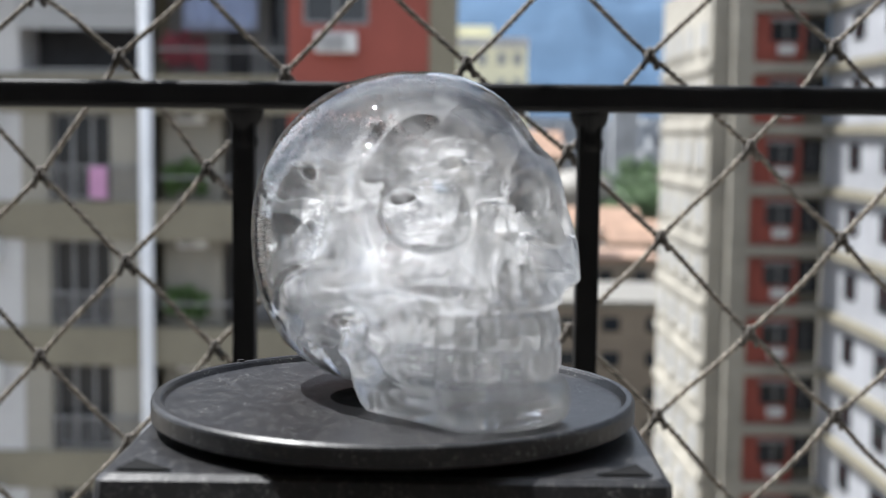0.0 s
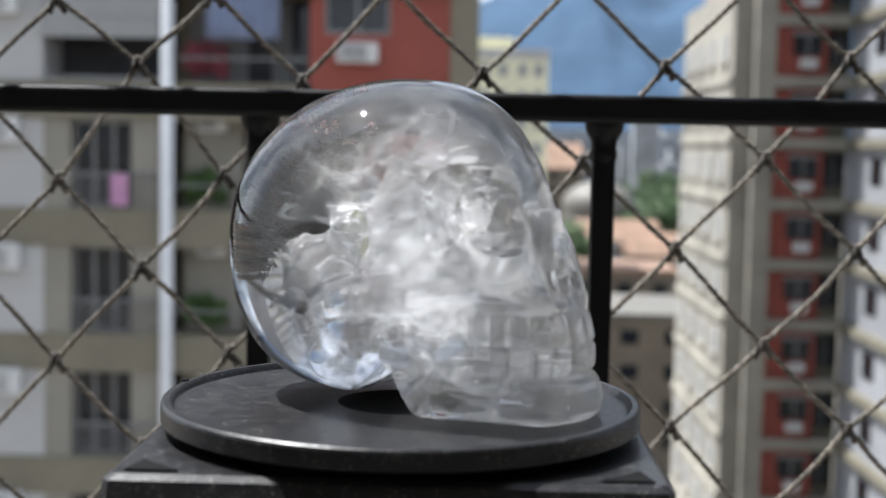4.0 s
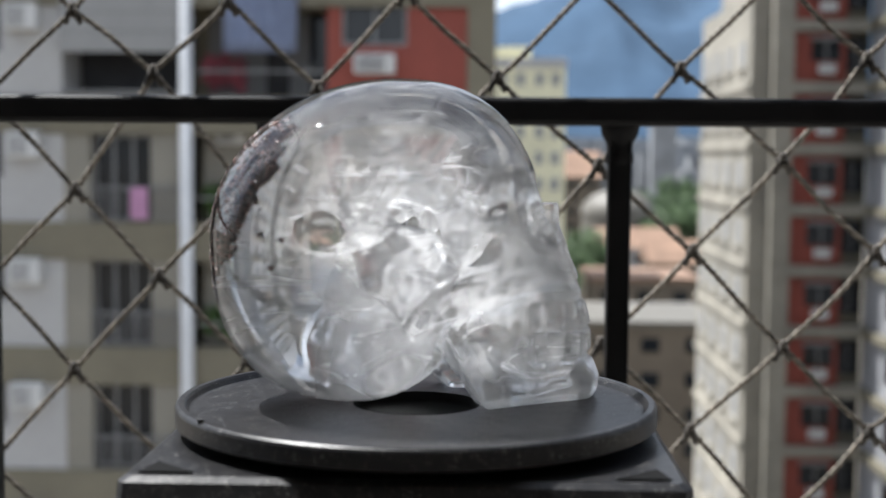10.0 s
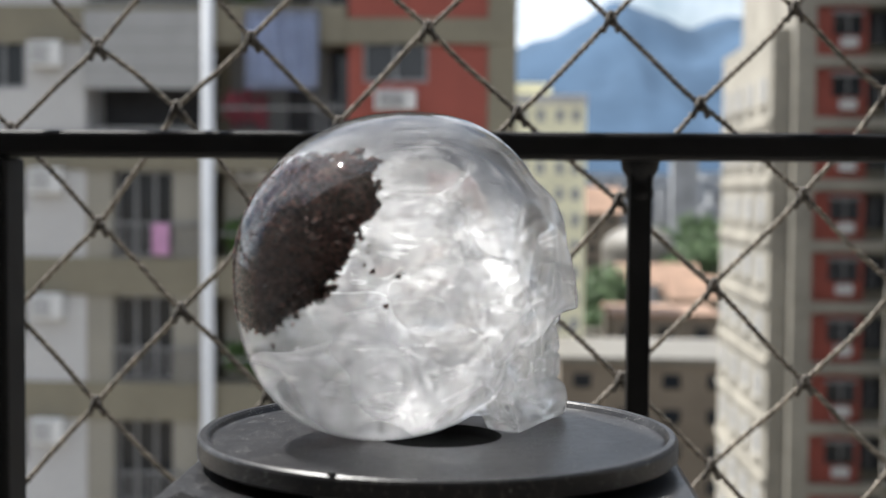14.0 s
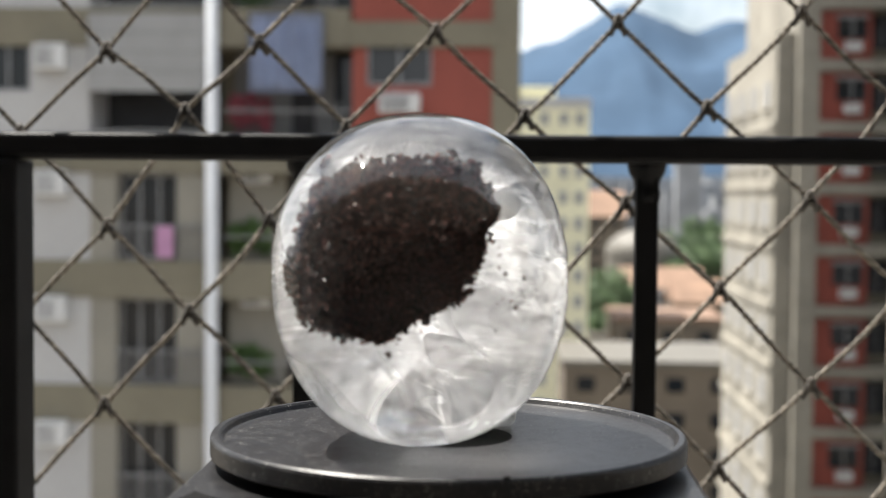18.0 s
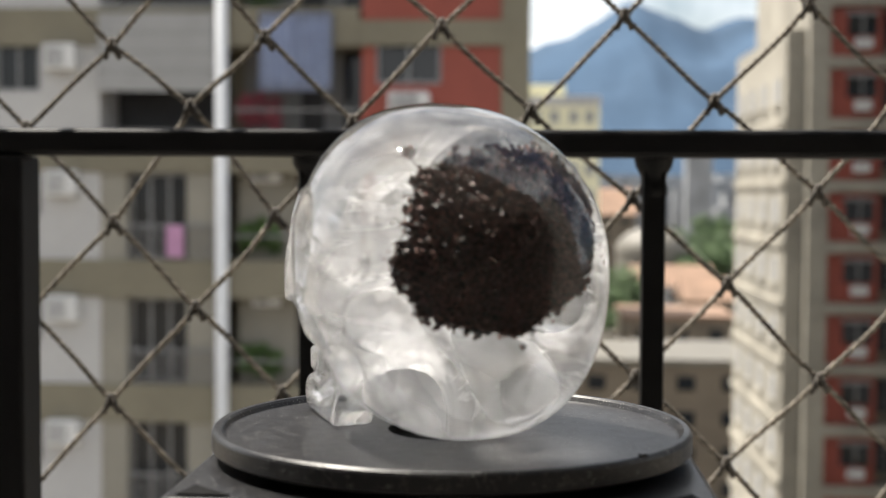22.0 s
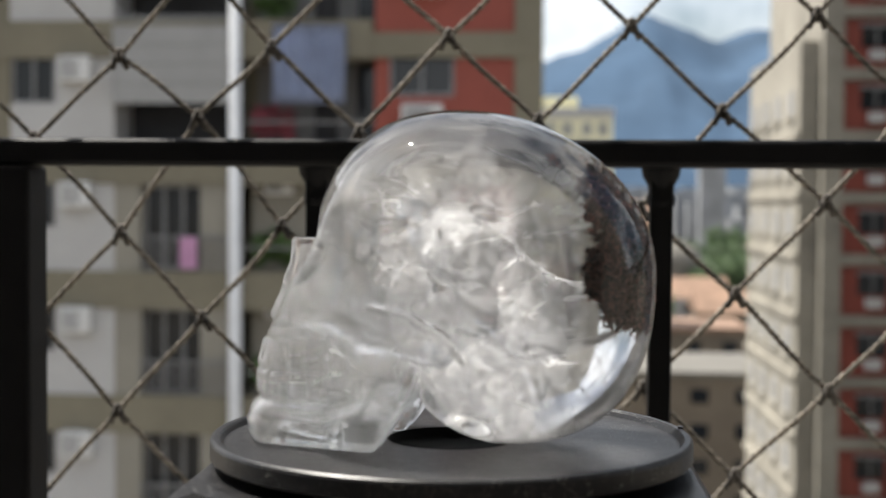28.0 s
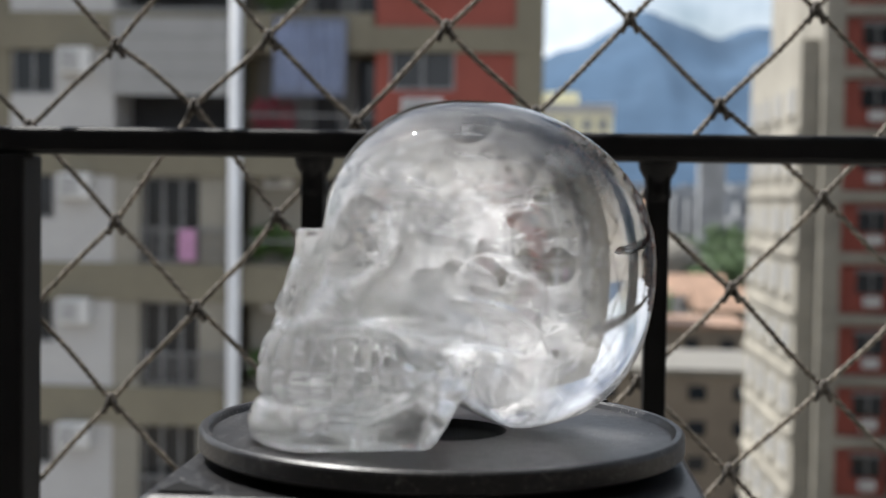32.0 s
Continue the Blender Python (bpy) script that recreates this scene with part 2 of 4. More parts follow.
def crystal_nodes(m, scale, stretch, lean_by=3.6):
    """Haze clouds and healed cracks, as two values of a material's nodes, and helpers to work on them."""
    m.use_nodes = True
    n, l = m.node_tree.nodes, m.node_tree.links
    n.remove(n["Principled BSDF"])
    tc = n.new("ShaderNodeTexCoord")
    turn = n.new("ShaderNodeMapping")
    turn.inputs["Rotation"].default_value = (0.15, 0.42, 0.2)
    turn.inputs["Scale"].default_value = stretch
    big, wisp = n.new("ShaderNodeTexNoise"), n.new("ShaderNodeTexNoise")
    big.inputs["Scale"].default_value, big.inputs["Detail"].default_value = scale, 3
    wisp.inputs["Scale"].default_value, wisp.inputs["Detail"].default_value = 1.0, 8
    wisp.inputs["Distortion"].default_value = 0.9
    l.new(tc.outputs["Object"], big.inputs["Vector"])
    l.new(tc.outputs["Object"], turn.inputs["Vector"])
    l.new(turn.outputs["Vector"], wisp.inputs["Vector"])

    def ranged(src, a, b2, c, d):
        r = n.new("ShaderNodeMapRange")
        for i, v in enumerate((a, b2, c, d)):
            r.inputs[i + 1].default_value = v
        l.new(src, r.inputs[0])
        return r.outputs[0]

    def joined(op, x, y):
        o = n.new("ShaderNodeMath")
        o.operation, o.use_clamp = op, True
        l.new(x, o.inputs[0])
        if isinstance(y, float):
            o.inputs[1].default_value = y
        else:
            l.new(y, o.inputs[1])
        return o.outputs[0]

    def blend(fac, x, y):
        o = n.new("ShaderNodeMixShader")
        if isinstance(fac, float):
            o.inputs[0].default_value = fac
        else:
            l.new(fac, o.inputs[0])
        l.new(x, o.inputs[1])
        l.new(y, o.inputs[2])
        return o.outputs[0]

    # the haze is made of countless tiny facets that lie at all angles
    facet, geo = n.new("ShaderNodeTexNoise"), n.new("ShaderNodeNewGeometry")
    facet.inputs["Scale"].default_value, facet.inputs["Detail"].default_value = 520, 3
    l.new(tc.outputs["Object"], facet.inputs["Vector"])
    lean, tilt, unit = (n.new("ShaderNodeVectorMath") for _ in range(3))
    lean.operation, tilt.operation, unit.operation = "MULTIPLY_ADD", "ADD", "NORMALIZE"
    lean.inputs[1].default_value, lean.inputs[2].default_value = (lean_by,) * 3, (-lean_by / 2,) * 3
    l.new(facet.outputs["Color"], lean.inputs[0])
    l.new(lean.outputs[0], tilt.inputs[0])
    l.new(geo.outputs["Normal"], tilt.inputs[1])
    l.new(tilt.outputs[0], unit.inputs[0])

    def milky(share):
        dif, tra = n.new("ShaderNodeBsdfDiffuse"), n.new("ShaderNodeBsdfTranslucent")
        for sh in (dif, tra):
            sh.inputs["Color"].default_value = (0.993, 0.994, 0.995, 1)
            l.new(unit.outputs[0], sh.inputs["Normal"])
        return blend(share, dif.outputs[0], tra.outputs[0])

    streak = joined("MULTIPLY", ranged(wisp.outputs["Fac"], 0.57, 0.66, 0.0, 1.0), ranged(big.outputs["Fac"], 0.42, 0.55, 0.1, 1.0))
    return n, l, tc, big, streak, ranged, joined, blend, milky


def quartz_mat():
    """The polished outside of the rock crystal: gloss over a clear, bending body, faintly hazy at the carved face."""
    m = bpy.data.materials.new("rock_crystal")
    n, l, tc, big, streak, ranged, joined, blend, milky = crystal_nodes(m, 40, (90, 110, 330), 0.6)
    refr, gloss, pass_on = n.new("ShaderNodeBsdfRefraction"), n.new("ShaderNodeBsdfGlossy"), n.new("ShaderNodeBsdfTransparent")
    refr.inputs["Roughness"].default_value, refr.inputs["IOR"].default_value = 0.0, 1.54
    refr.inputs["Color"].default_value = (0.985, 0.99, 0.995, 1)
    gloss.inputs["Roughness"].default_value = 0.02
    fres = n.new("ShaderNodeFresnel")
    fres.inputs["IOR"].default_value = 1.54
    sep = n.new("ShaderNodeSeparateXYZ")
    l.new(tc.outputs["Object"], sep.inputs[0])
    haze = ranged(big.outputs["Fac"], 0.35, 0.68, HAZE[0], HAZE[1])
    face = joined("MULTIPLY", ranged(sep.outputs["X"], 0.004, 0.022, 0.0, 1.0), ranged(sep.outputs["Z"], 0.040, 0.054, 1.0, 0.2))
    haze = joined("MULTIPLY", haze, ranged(sep.outputs["X"], -0.030, -0.012, 0.1, 1.0))
    haze = joined("ADD", haze, joined("MULTIPLY", face, FACE_HAZE))
    share = joined("MULTIPLY", ranged(sep.outputs["Z"], CLEAR[0], CLEAR[1], 0.0, CLEAR[3] - CLEAR[2]), ranged(sep.outputs["X"], -0.030, -0.020, 0.0, 1.0))
    share = joined("ADD", share, CLEAR[2])
    body = blend(haze, blend(share, refr.outputs[0], pass_on.outputs[0]), milky(0.62))
    l.new(blend(fres.outputs[0], body, gloss.outputs[0]), n["Material Output"].inputs["Surface"])
    return m


def veil_mat(name, low, high, crack, scale):
    """Milky haze inside the crystal, thin and cloudy, with bright healed cracks; it thins out towards the surface."""
    m = bpy.data.materials.new(name)
    n, l, tc, big, streak, ranged, joined, blend, milky = crystal_nodes(m, scale, (110, 140, 430))
    core = n.new("ShaderNodeAttribute")
    core.attribute_name = "core"
    cloud = ranged(big.outputs["Fac"], 0.32, 0.68, low, high)
    sep = n.new("ShaderNodeSeparateXYZ")
    l.new(tc.outputs["Object"], sep.inputs[0])
    cloud = joined("ADD", cloud, joined("MULTIPLY", streak, crack))
    cloud = joined("MULTIPLY", cloud, ranged(sep.outputs["Z"], 0.030, 0.056, 1.0, 0.12))
    cloud = joined("MULTIPLY", cloud, core.outputs["Fac"])
    l.new(blend(cloud, n.new("ShaderNodeBsdfTransparent").outputs[0], milky(0.6)), n["Material Output"].inputs["Surface"])
    return m


HAZE, FACE_HAZE, CLEAR = (0.0, 0.06), 0.11, (0.036, 0.050, 0.14, 0.92)
M_VEIL = veil_mat("milky_haze", 0.19, 0.46, 0.95, 60)

M_SKIN = veil_mat("milky_skin", 0.62, 1.0, 0.0, 45)
M_QUARTZ = quartz_mat()


def grain_mat():
    """Dark mineral grains, each a little different."""
    m = mat("dark_mineral", (0.03, 0.02, 0.018), 0.5, 0, 0.3, 250, 1500, spec=0.5)
    n, l = m.node_tree.nodes, m.node_tree.links
    geo, ramp2 = n.new("ShaderNodeNewGeometry"), n.new("ShaderNodeValToRGB")
    e = ramp2.color_ramp.elements
    e[0].color, e[1].color = (0.018, 0.010, 0.008, 1), (0.23, 0.10, 0.08, 1)
    e[0].position = 0.35
    l.new(geo.outputs["Random Per Island"], ramp2.inputs["Fac"])
    l.new(ramp2.outputs["Color"], n["Principled BSDF"].inputs["Base Color"])
    return m


M_MOSS = grain_mat()


# ---------------------------------------------------------------- mesh helpers
def part(name, bm, material, parent=None, label="", smooth=False):
    me = bpy.data.meshes.new(name)
    bm.to_mesh(me)
    bm.free()
    me.materials.append(material)
    if smooth:
        me.polygons.foreach_set("use_smooth", [True] * len(me.polygons))
    ob = new(name, me)
    ob.parent = parent
    if label:
        tagged(ob, label)
    return ob


def thing(name, at, label, category, group="", kind=""):
    ob = new(name)
    ob.location = at
    return tagged(ob, label, category, group, kind)


def box(bm, x0, x1, y0, y1, z0, z1):
    v = [bm.verts.new(p) for p in ((x0, y0, z0), (x1, y0, z0), (x1, y1, z0), (x0, y1, z0), (x0, y0, z1), (x1, y0, z1), (x1, y1, z1), (x0, y1, z1))]
    for q in ((3, 2, 1, 0), (4, 5, 6, 7), (0, 1, 5, 4), (1, 2, 6, 5), (2, 3, 7, 6), (3, 0, 4, 7)):
        bm.faces.new([v[i] for i in q])


def boxbm(*a):
    bm = bmesh.new()
    box(bm, *a)
    return bm


def bevelled(w, *a, seg=2):
    bm = boxbm(*a)
    bmesh.ops.bevel(bm, geom=bm.edges[:], offset=w, segments=seg, profile=0.5, affect="EDGES")
    return bm


def lathe(profile, n=96, close=True):
    bm = bmesh.new()
    rings = []
    for r, z in profile:
        if r < 1e-7:
            rings.append([bm.verts.new((0, 0, z))])
        else:
            rings.append([bm.verts.new((r * math.cos(2 * math.pi * i / n), r * math.sin(2 * math.pi * i / n), z)) for i in range(n)])
    for a, b in zip(rings, rings[1:]):
        for i in range(n):
            j = (i + 1) % n
            if len(a) == 1 and len(b) == 1:
                continue
            if len(a) == 1:
                bm.faces.new((a[0], b[j], b[i]))
            elif len(b) == 1:
                bm.faces.new((a[i], a[j], b[0]))
            else:
                bm.faces.new((a[i], a[j], b[j], b[i]))
    bmesh.ops.recalc_face_normals(bm, faces=bm.faces[:])
    return bm


def tube(bm, pts, r, sides=6, cap=True):
    """A round tube along a line of points."""
    rings = []
    n = len(pts)
    for k, p in enumerate(pts):
        d = (pts[min(k + 1, n - 1)] - pts[max(k - 1, 0)]).normalized()
        u = d.orthogonal() if abs(d.y) > 0.9 else d.cross(Vector((0, 1, 0))).normalized()
        w = d.cross(u)
        rr = r[k] if isinstance(r, list) else r
        rings.append([bm.verts.new(p + (u * math.cos(a) + w * math.sin(a)) * rr) for a in (2 * math.pi * i / sides for i in range(sides))])
    for a, b in zip(rings, rings[1:]):
        for i in range(sides):
            j = (i + 1) % sides
            bm.faces.new((a[i], a[j], b[j], b[i]))
    if cap:
        bm.faces.new(rings[0][::-1])
        bm.faces.new(rings[-1])


def clumps(bm, centre, radii, count, size, rng, sides=5):
    """Many small leaf blades scattered through an uneven crown."""
    c = Vector(centre)
    for _ in range(count):
        d = Vector((rng.gauss(0, 1), rng.gauss(0, 1), rng.gauss(0, 1))).normalized()
        k = rng.uniform(0.35, 1.0) ** 0.5
        k *= 0.75 + 0.45 * noise.noise(d * 1.7 + c)
        p = c + Vector((d.x * radii[0], d.y * radii[1], d.z * radii[2])) * k
        u = Vector((rng.gauss(0, 1), rng.gauss(0, 1), rng.gauss(0, 1))).normalized()
        w = u.orthogonal().normalized()
        s = size * rng.uniform(0.6, 1.3)
        bm.faces.new([bm.verts.new(p + a) for a in (u * s, w * s * 0.45, -u * s, -w * s * 0.45)])


# ---------------------------------------------------------------- balcony
def balcony():
    # unseen shell added to close the place; its tones steer the skull's light
    tagged(part("floor", boxbm(-1.9, 1.9, -1.7, 0.36, -0.98, -0.9), M_FLOORIN), "unseen balcony floor slab, pale to bounce light up", "floor", kind="structure")
    tagged(part("wall_back", boxbm(-1.9, 1.9, -1.82, -1.7, -0.98, 1.7), M_BACKIN), "unseen plain back wall, toned taupe to dim reflections", "wall", kind="structure")
    tagged(part("wall_left", boxbm(-2.02, -1.9, -1.82, 0.36, -0.98, 1.7), M_WALLIN), "unseen plain off-white side wall, added to bounce light", "wall", kind="structure")
    tagged(part("wall_right", boxbm(1.9, 2.02, -1.82, 0.36, -0.98, 1.7), M_BACKIN), "unseen plain side wall, toned taupe to dim reflections", "wall", kind="structure")
    tagged(part("ceiling", boxbm(-2.02, 2.02, -1.82, -0.2, 1.7, 1.82), M_WALLIN), "unseen plain white ceiling, added above the balcony", "ceiling", kind="structure")


def railing():
    r = thing("balcony_railing", (0, 0.256, -0.9), "black painted iron balcony railing with flat top bar", "railing")
    part("top_rail", bevelled(0.0022, -1.9, 1.9, -0.010, 0.006, 0.9568, 0.9672, seg=3), M_IRON, r)
    part("bottom_rail", bevelled(0.001, -1.9, 1.9, -0.006, 0.006, 0.08, 0.092), M_IRON, r)
    for i in range(-14, 15):
        x = 0.0625 + 0.131 * i
        if abs(x) > 1.88:
            continue
        if i == -2:
            part("newel_post", bevelled(0.0015, -0.222, -0.1785, -0.012, 0.008, 0.0, 0.9566), M_IRON, r, "broad iron post")
            continue
        bar = part("baluster", bevelled(0.0008, x - 0.0043, x + 0.0043, -0.0043, 0.0043, 0.092, 0.9568), M_IRON, r)
        bm = bmesh.new()
        rings = []
        for w, z in ((0.0044, 0.9415), (0.0052, 0.9435), (0.0053, 0.9455), (0.0047, 0.9475), (0.0050, 0.9505), (0.0068, 0.9535), (0.0074, 0.9567)):
            rings.append([bm.verts.new((x + w * 1.06 * math.cos(a), w * math.sin(a), z)) for a in [math.pi / 8 + i * math.pi / 4 for i in range(8)]])
        for p, q in zip(rings, rings[1:]):
            for i in range(8):
                bm.faces.new((p[i], p[(i + 1) % 8], q[(i + 1) % 8], q[i]))
        part("collar", bm, M_IRON, bar, "welded iron collar", smooth=True)


def net():
    rng = random.Random(4)
    t = thing("safety_net", (0, 0.268, 0), "weathered beige knotted cord safety net behind the railing", "net")
    knots = {}
    for i in range(-13, 10):
        for j in range(-7, 8):
            if (i + j) % 2:
                continue
            x, z = 0.093 + 0.0353 * i, 0.0088 + 0.0353 * j
            z += 0.0576 * (x - 0.093)
            # slack: the upper rows hang over to one side, the free ends drop, the far end is drawn up
            lean = min(1.0, max(0.0, j / 2.0)) ** 1.6 * min(1.0, max(0.0, (x + 0.135) / 0.05))
            drop = min(1.0, max(0.0, (x - 0.09) / 0.035)) * min(1.0, max(0.0, (2 - j) / 2.0))
            drawn = min(1.0, max(0.0, (-x - 0.15) / 0.028)) * min(1.0, max(0.0, (j + 1) / 1.5))
            z += 0.0046 * drawn - 0.0042 * drop + rng.uniform(-0.0004, 0.0004)
            x += 0.035 * max(0, -x - 0.06) - 0.0064 * lean + rng.uniform(-0.0004, 0.0004)
            if (i, j) == (-6, 2):
                z += 0.0100
            knots[i, j] = Vector((x, rng.uniform(-0.0015, 0.0015), z))
    for (i, j), a in knots.items():
        bm = bmesh.new()
        for k, (dx, dz, s) in enumerate(((0, 0.0012, 0.0018), (0.0006, -0.0012, 0.0018), (-0.0005, -0.0002, 0.0021))):
            mm = Matrix.Translation(a + Vector((dx, (k - 1) * 0.0009, dz))) @ Matrix.Diagonal((s * 0.95, s, s * 1.15, 1))
            bmesh.ops.create_icosphere(bm, subdivisions=2, radius=1, matrix=mm)
        for sx in (-1, 1):
            tube(bm, [a + Vector((sx * 0.0008, -0.0012, 0.0012)), a + Vector((sx * 0.0016, -0.0016, -0.0022)), a + Vector((sx * 0.0030, 0, -0.0052))], 0.0011, 6)
        part("knot", bm, M_KNOT, t, smooth=True)
        for di, dj in ((1, 1), (1, -1)):
            b = knots.get((i + di, j + dj))
            if b is None:
                continue
            bm = bmesh.new()
            d = b - a
            side = Vector((-d.z, 0, d.x)).normalized()
            sag = rng.uniform(-0.0009, 0.0009)
            n = 54
            for ply in range(2):
                pts = []
                for k in range(n + 1):
                    f = k / n
                    ph = f * 2 * math.pi * 9 + ply * math.pi
                    bend = math.sin(math.pi * f) * sag + 0.0003 * math.sin(2 * math.pi * f + i)
                    pts.append(a + d * f + side * (bend + 0.00062 * math.cos(ph)) + Vector((0, 0.00062 * math.sin(ph), -0.0006 * math.sin(math.pi * f))))
                tube(bm, pts, 0.00064, 6, False)
            part("cord", bm, M_CORD, t, smooth=True)


# ---------------------------------------------------------------- turntable
def turntable():
    b = thing("display_stand", (0, 0, -0.0435), "dusty black plastic stand under the turning plate", "turntable")
    zt = 0.0375
    bm = bmesh.new()
    w0, w1 = 0.0458, 0.064
    prof = ((w0 - 0.0012, zt), (w0, zt - 0.0009), (w0, zt - 0.013), (w1, 0.004), (w1, 0.0))
    rings = []
    for w, z in prof:
        c = w * 0.025
        y0 = w if z < zt - 0.012 else w - 0.0045
        pts = ((-w + c, -y0), (w - c, -y0), (w, -y0 + c), (w, y0 - c), (w - c, y0), (-w + c, y0), (-w, y0 - c), (-w, -y0 + c))
        rings.append([bm.verts.new((x, y, z)) for x, y in pts])
    for p, q in zip(rings, rings[1:]):
        for i in range(8):
            j = (i + 1) % 8
            bm.faces.new((p[j], p[i], q[i], q[j]))
    bm.faces.new(rings[0])
    bm.faces.new(rings[-1][::-1])
    part("housing", bm, M_PLASTIC, b)
    # flat dark triangles on the top, painted in place of shaded recesses
    for sx, sy in ((1, -1), (-1, -1), (1, 1), (-1, 1)):
        bm = bmesh.new()
        tri = [(0.0428, 0.0388), (0.0338, 0.0388), (0.0412, 0.0318)]
        lo = [bm.verts.new((sx * x, sy * y, zt + 0.0002)) for x, y in tri]
        hi = [bm.verts.new((sx * x, sy * y, zt + 0.0004)) for x, y in tri]
        bm.faces.new(hi)
        for i in range(3):
            j = (i + 1) % 3
            bm.faces.new((lo[i], lo[j], hi[j], hi[i]))
        bmesh.ops.recalc_face_normals(bm, faces=bm.faces[:])
        part("corner_shade_patch", bm, M_PIT, b, "flat dark triangle painted as a shaded corner recess")
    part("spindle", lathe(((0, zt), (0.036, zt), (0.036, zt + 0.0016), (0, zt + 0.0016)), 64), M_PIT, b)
    table = thing("pedestal", (0, 0, -0.9), "slim black square pedestal under the turntable", "pedestal")
    part("top_board", bevelled(0.002, -0.064, 0.064, -0.064, 0.064, 0.838, 0.8565), M_IRON, table)
    part("column", boxbm(-0.04, 0.04, -0.04, 0.04, 0.02, 0.838), M_IRON, table)
    part("foot", bevelled(0.002, -0.15, 0.15, -0.15, 0.15, 0.0, 0.02), M_IRON, table)

    p = thing("turntable_plate", (0, 0, 0), "round dusty black plastic turntable plate with raised rim", "turntable")
    R = 0.0449
    prof = [(0.0118, -0.0013), (0.0420, -0.0013), (0.0424, -0.0012), (0.0429, -0.0004), (0.0433, 0.0), (0.0443, 0.0), (R - 0.0002, -0.0003), (R, -0.0008),
            (R, -0.0036), (R - 0.0012, -0.0041), (0.0395, -0.0044), (0, -0.0044)]
    part("disc", lathe(prof, 160), M_PLASTIC, p, smooth=False)
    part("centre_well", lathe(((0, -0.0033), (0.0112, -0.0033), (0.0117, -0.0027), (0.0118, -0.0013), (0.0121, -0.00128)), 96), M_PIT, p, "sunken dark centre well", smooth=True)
    bm = bmesh.new()
    box(bm, -0.0426, -0.0416, -0.0142, -0.0130, -0.0002, 0.0004)
    part("moulding_nub", bm, M_PLASTIC, p)
    return p


# ---------------------------------------------------------------- crystal skull
def smin(a, b, k):
    h = np.clip(0.5 + 0.5 * (b - a) / k, 0, 1)
    return b + (a - b) * h - k * h * (1 - h)


def smax(a, b, k):
    return -smin(-a, -b, k)


def ell(x, y, z, c, r, p=2.0):
    q = (np.abs((x - c[0]) / r[0]) ** p + np.abs((y - c[1]) / r[1]) ** p + np.abs((z - c[2]) / r[2]) ** p) ** (1 / p)
    return (q - 1) * min(r)


def capsule(x, y, z, a, b, r):
    a, b = np.array(a, float), np.array(b, float)
    d = b - a
    t = np.clip(((x - a[0]) * d[0] + (y - a[1]) * d[1] + (z - a[2]) * d[2]) / (d @ d), 0, 1)
    return np.sqrt((x - a[0] - t * d[0]) ** 2 + (y - a[1] - t * d[1]) ** 2 + (z - a[2] - t * d[2]) ** 2) - r


def line(x, z, pts):
    """Distance from a bent line in the side view."""
    d = None
    for (a, b), (c, e) in zip(pts, pts[1:]):
        t = np.clip(((x - a) * (c - a) + (z - b) * (e - b)) / ((c - a) ** 2 + (e - b) ** 2), 0, 1)
        q = np.hypot(x - a - t * (c - a), z - b - t * (e - b))
        d = q if d is None else np.minimum(d, q)
    return d


def cranium(x, y, z):
    h = z - 30
    xs = x + 0.031 * h - 0.176 * h * np.abs(h) / 30
    back = (np.abs((xs + 6.855) / (31.14 * (1 - 0.00097 * h))) ** 2.186 + np.abs((y - 0.39 - 0.018 * h) / 27.03) ** 2.186 + np.abs((z - 30.84) / 30.24) ** 2.186) ** (1 / 2.186)
    brow = ell(x, y, z, (4.3, 0, 36.3), (16.8, 18.5, 18.6), 2.3)
    return smin((back - 1) * 28, brow, 4.3)


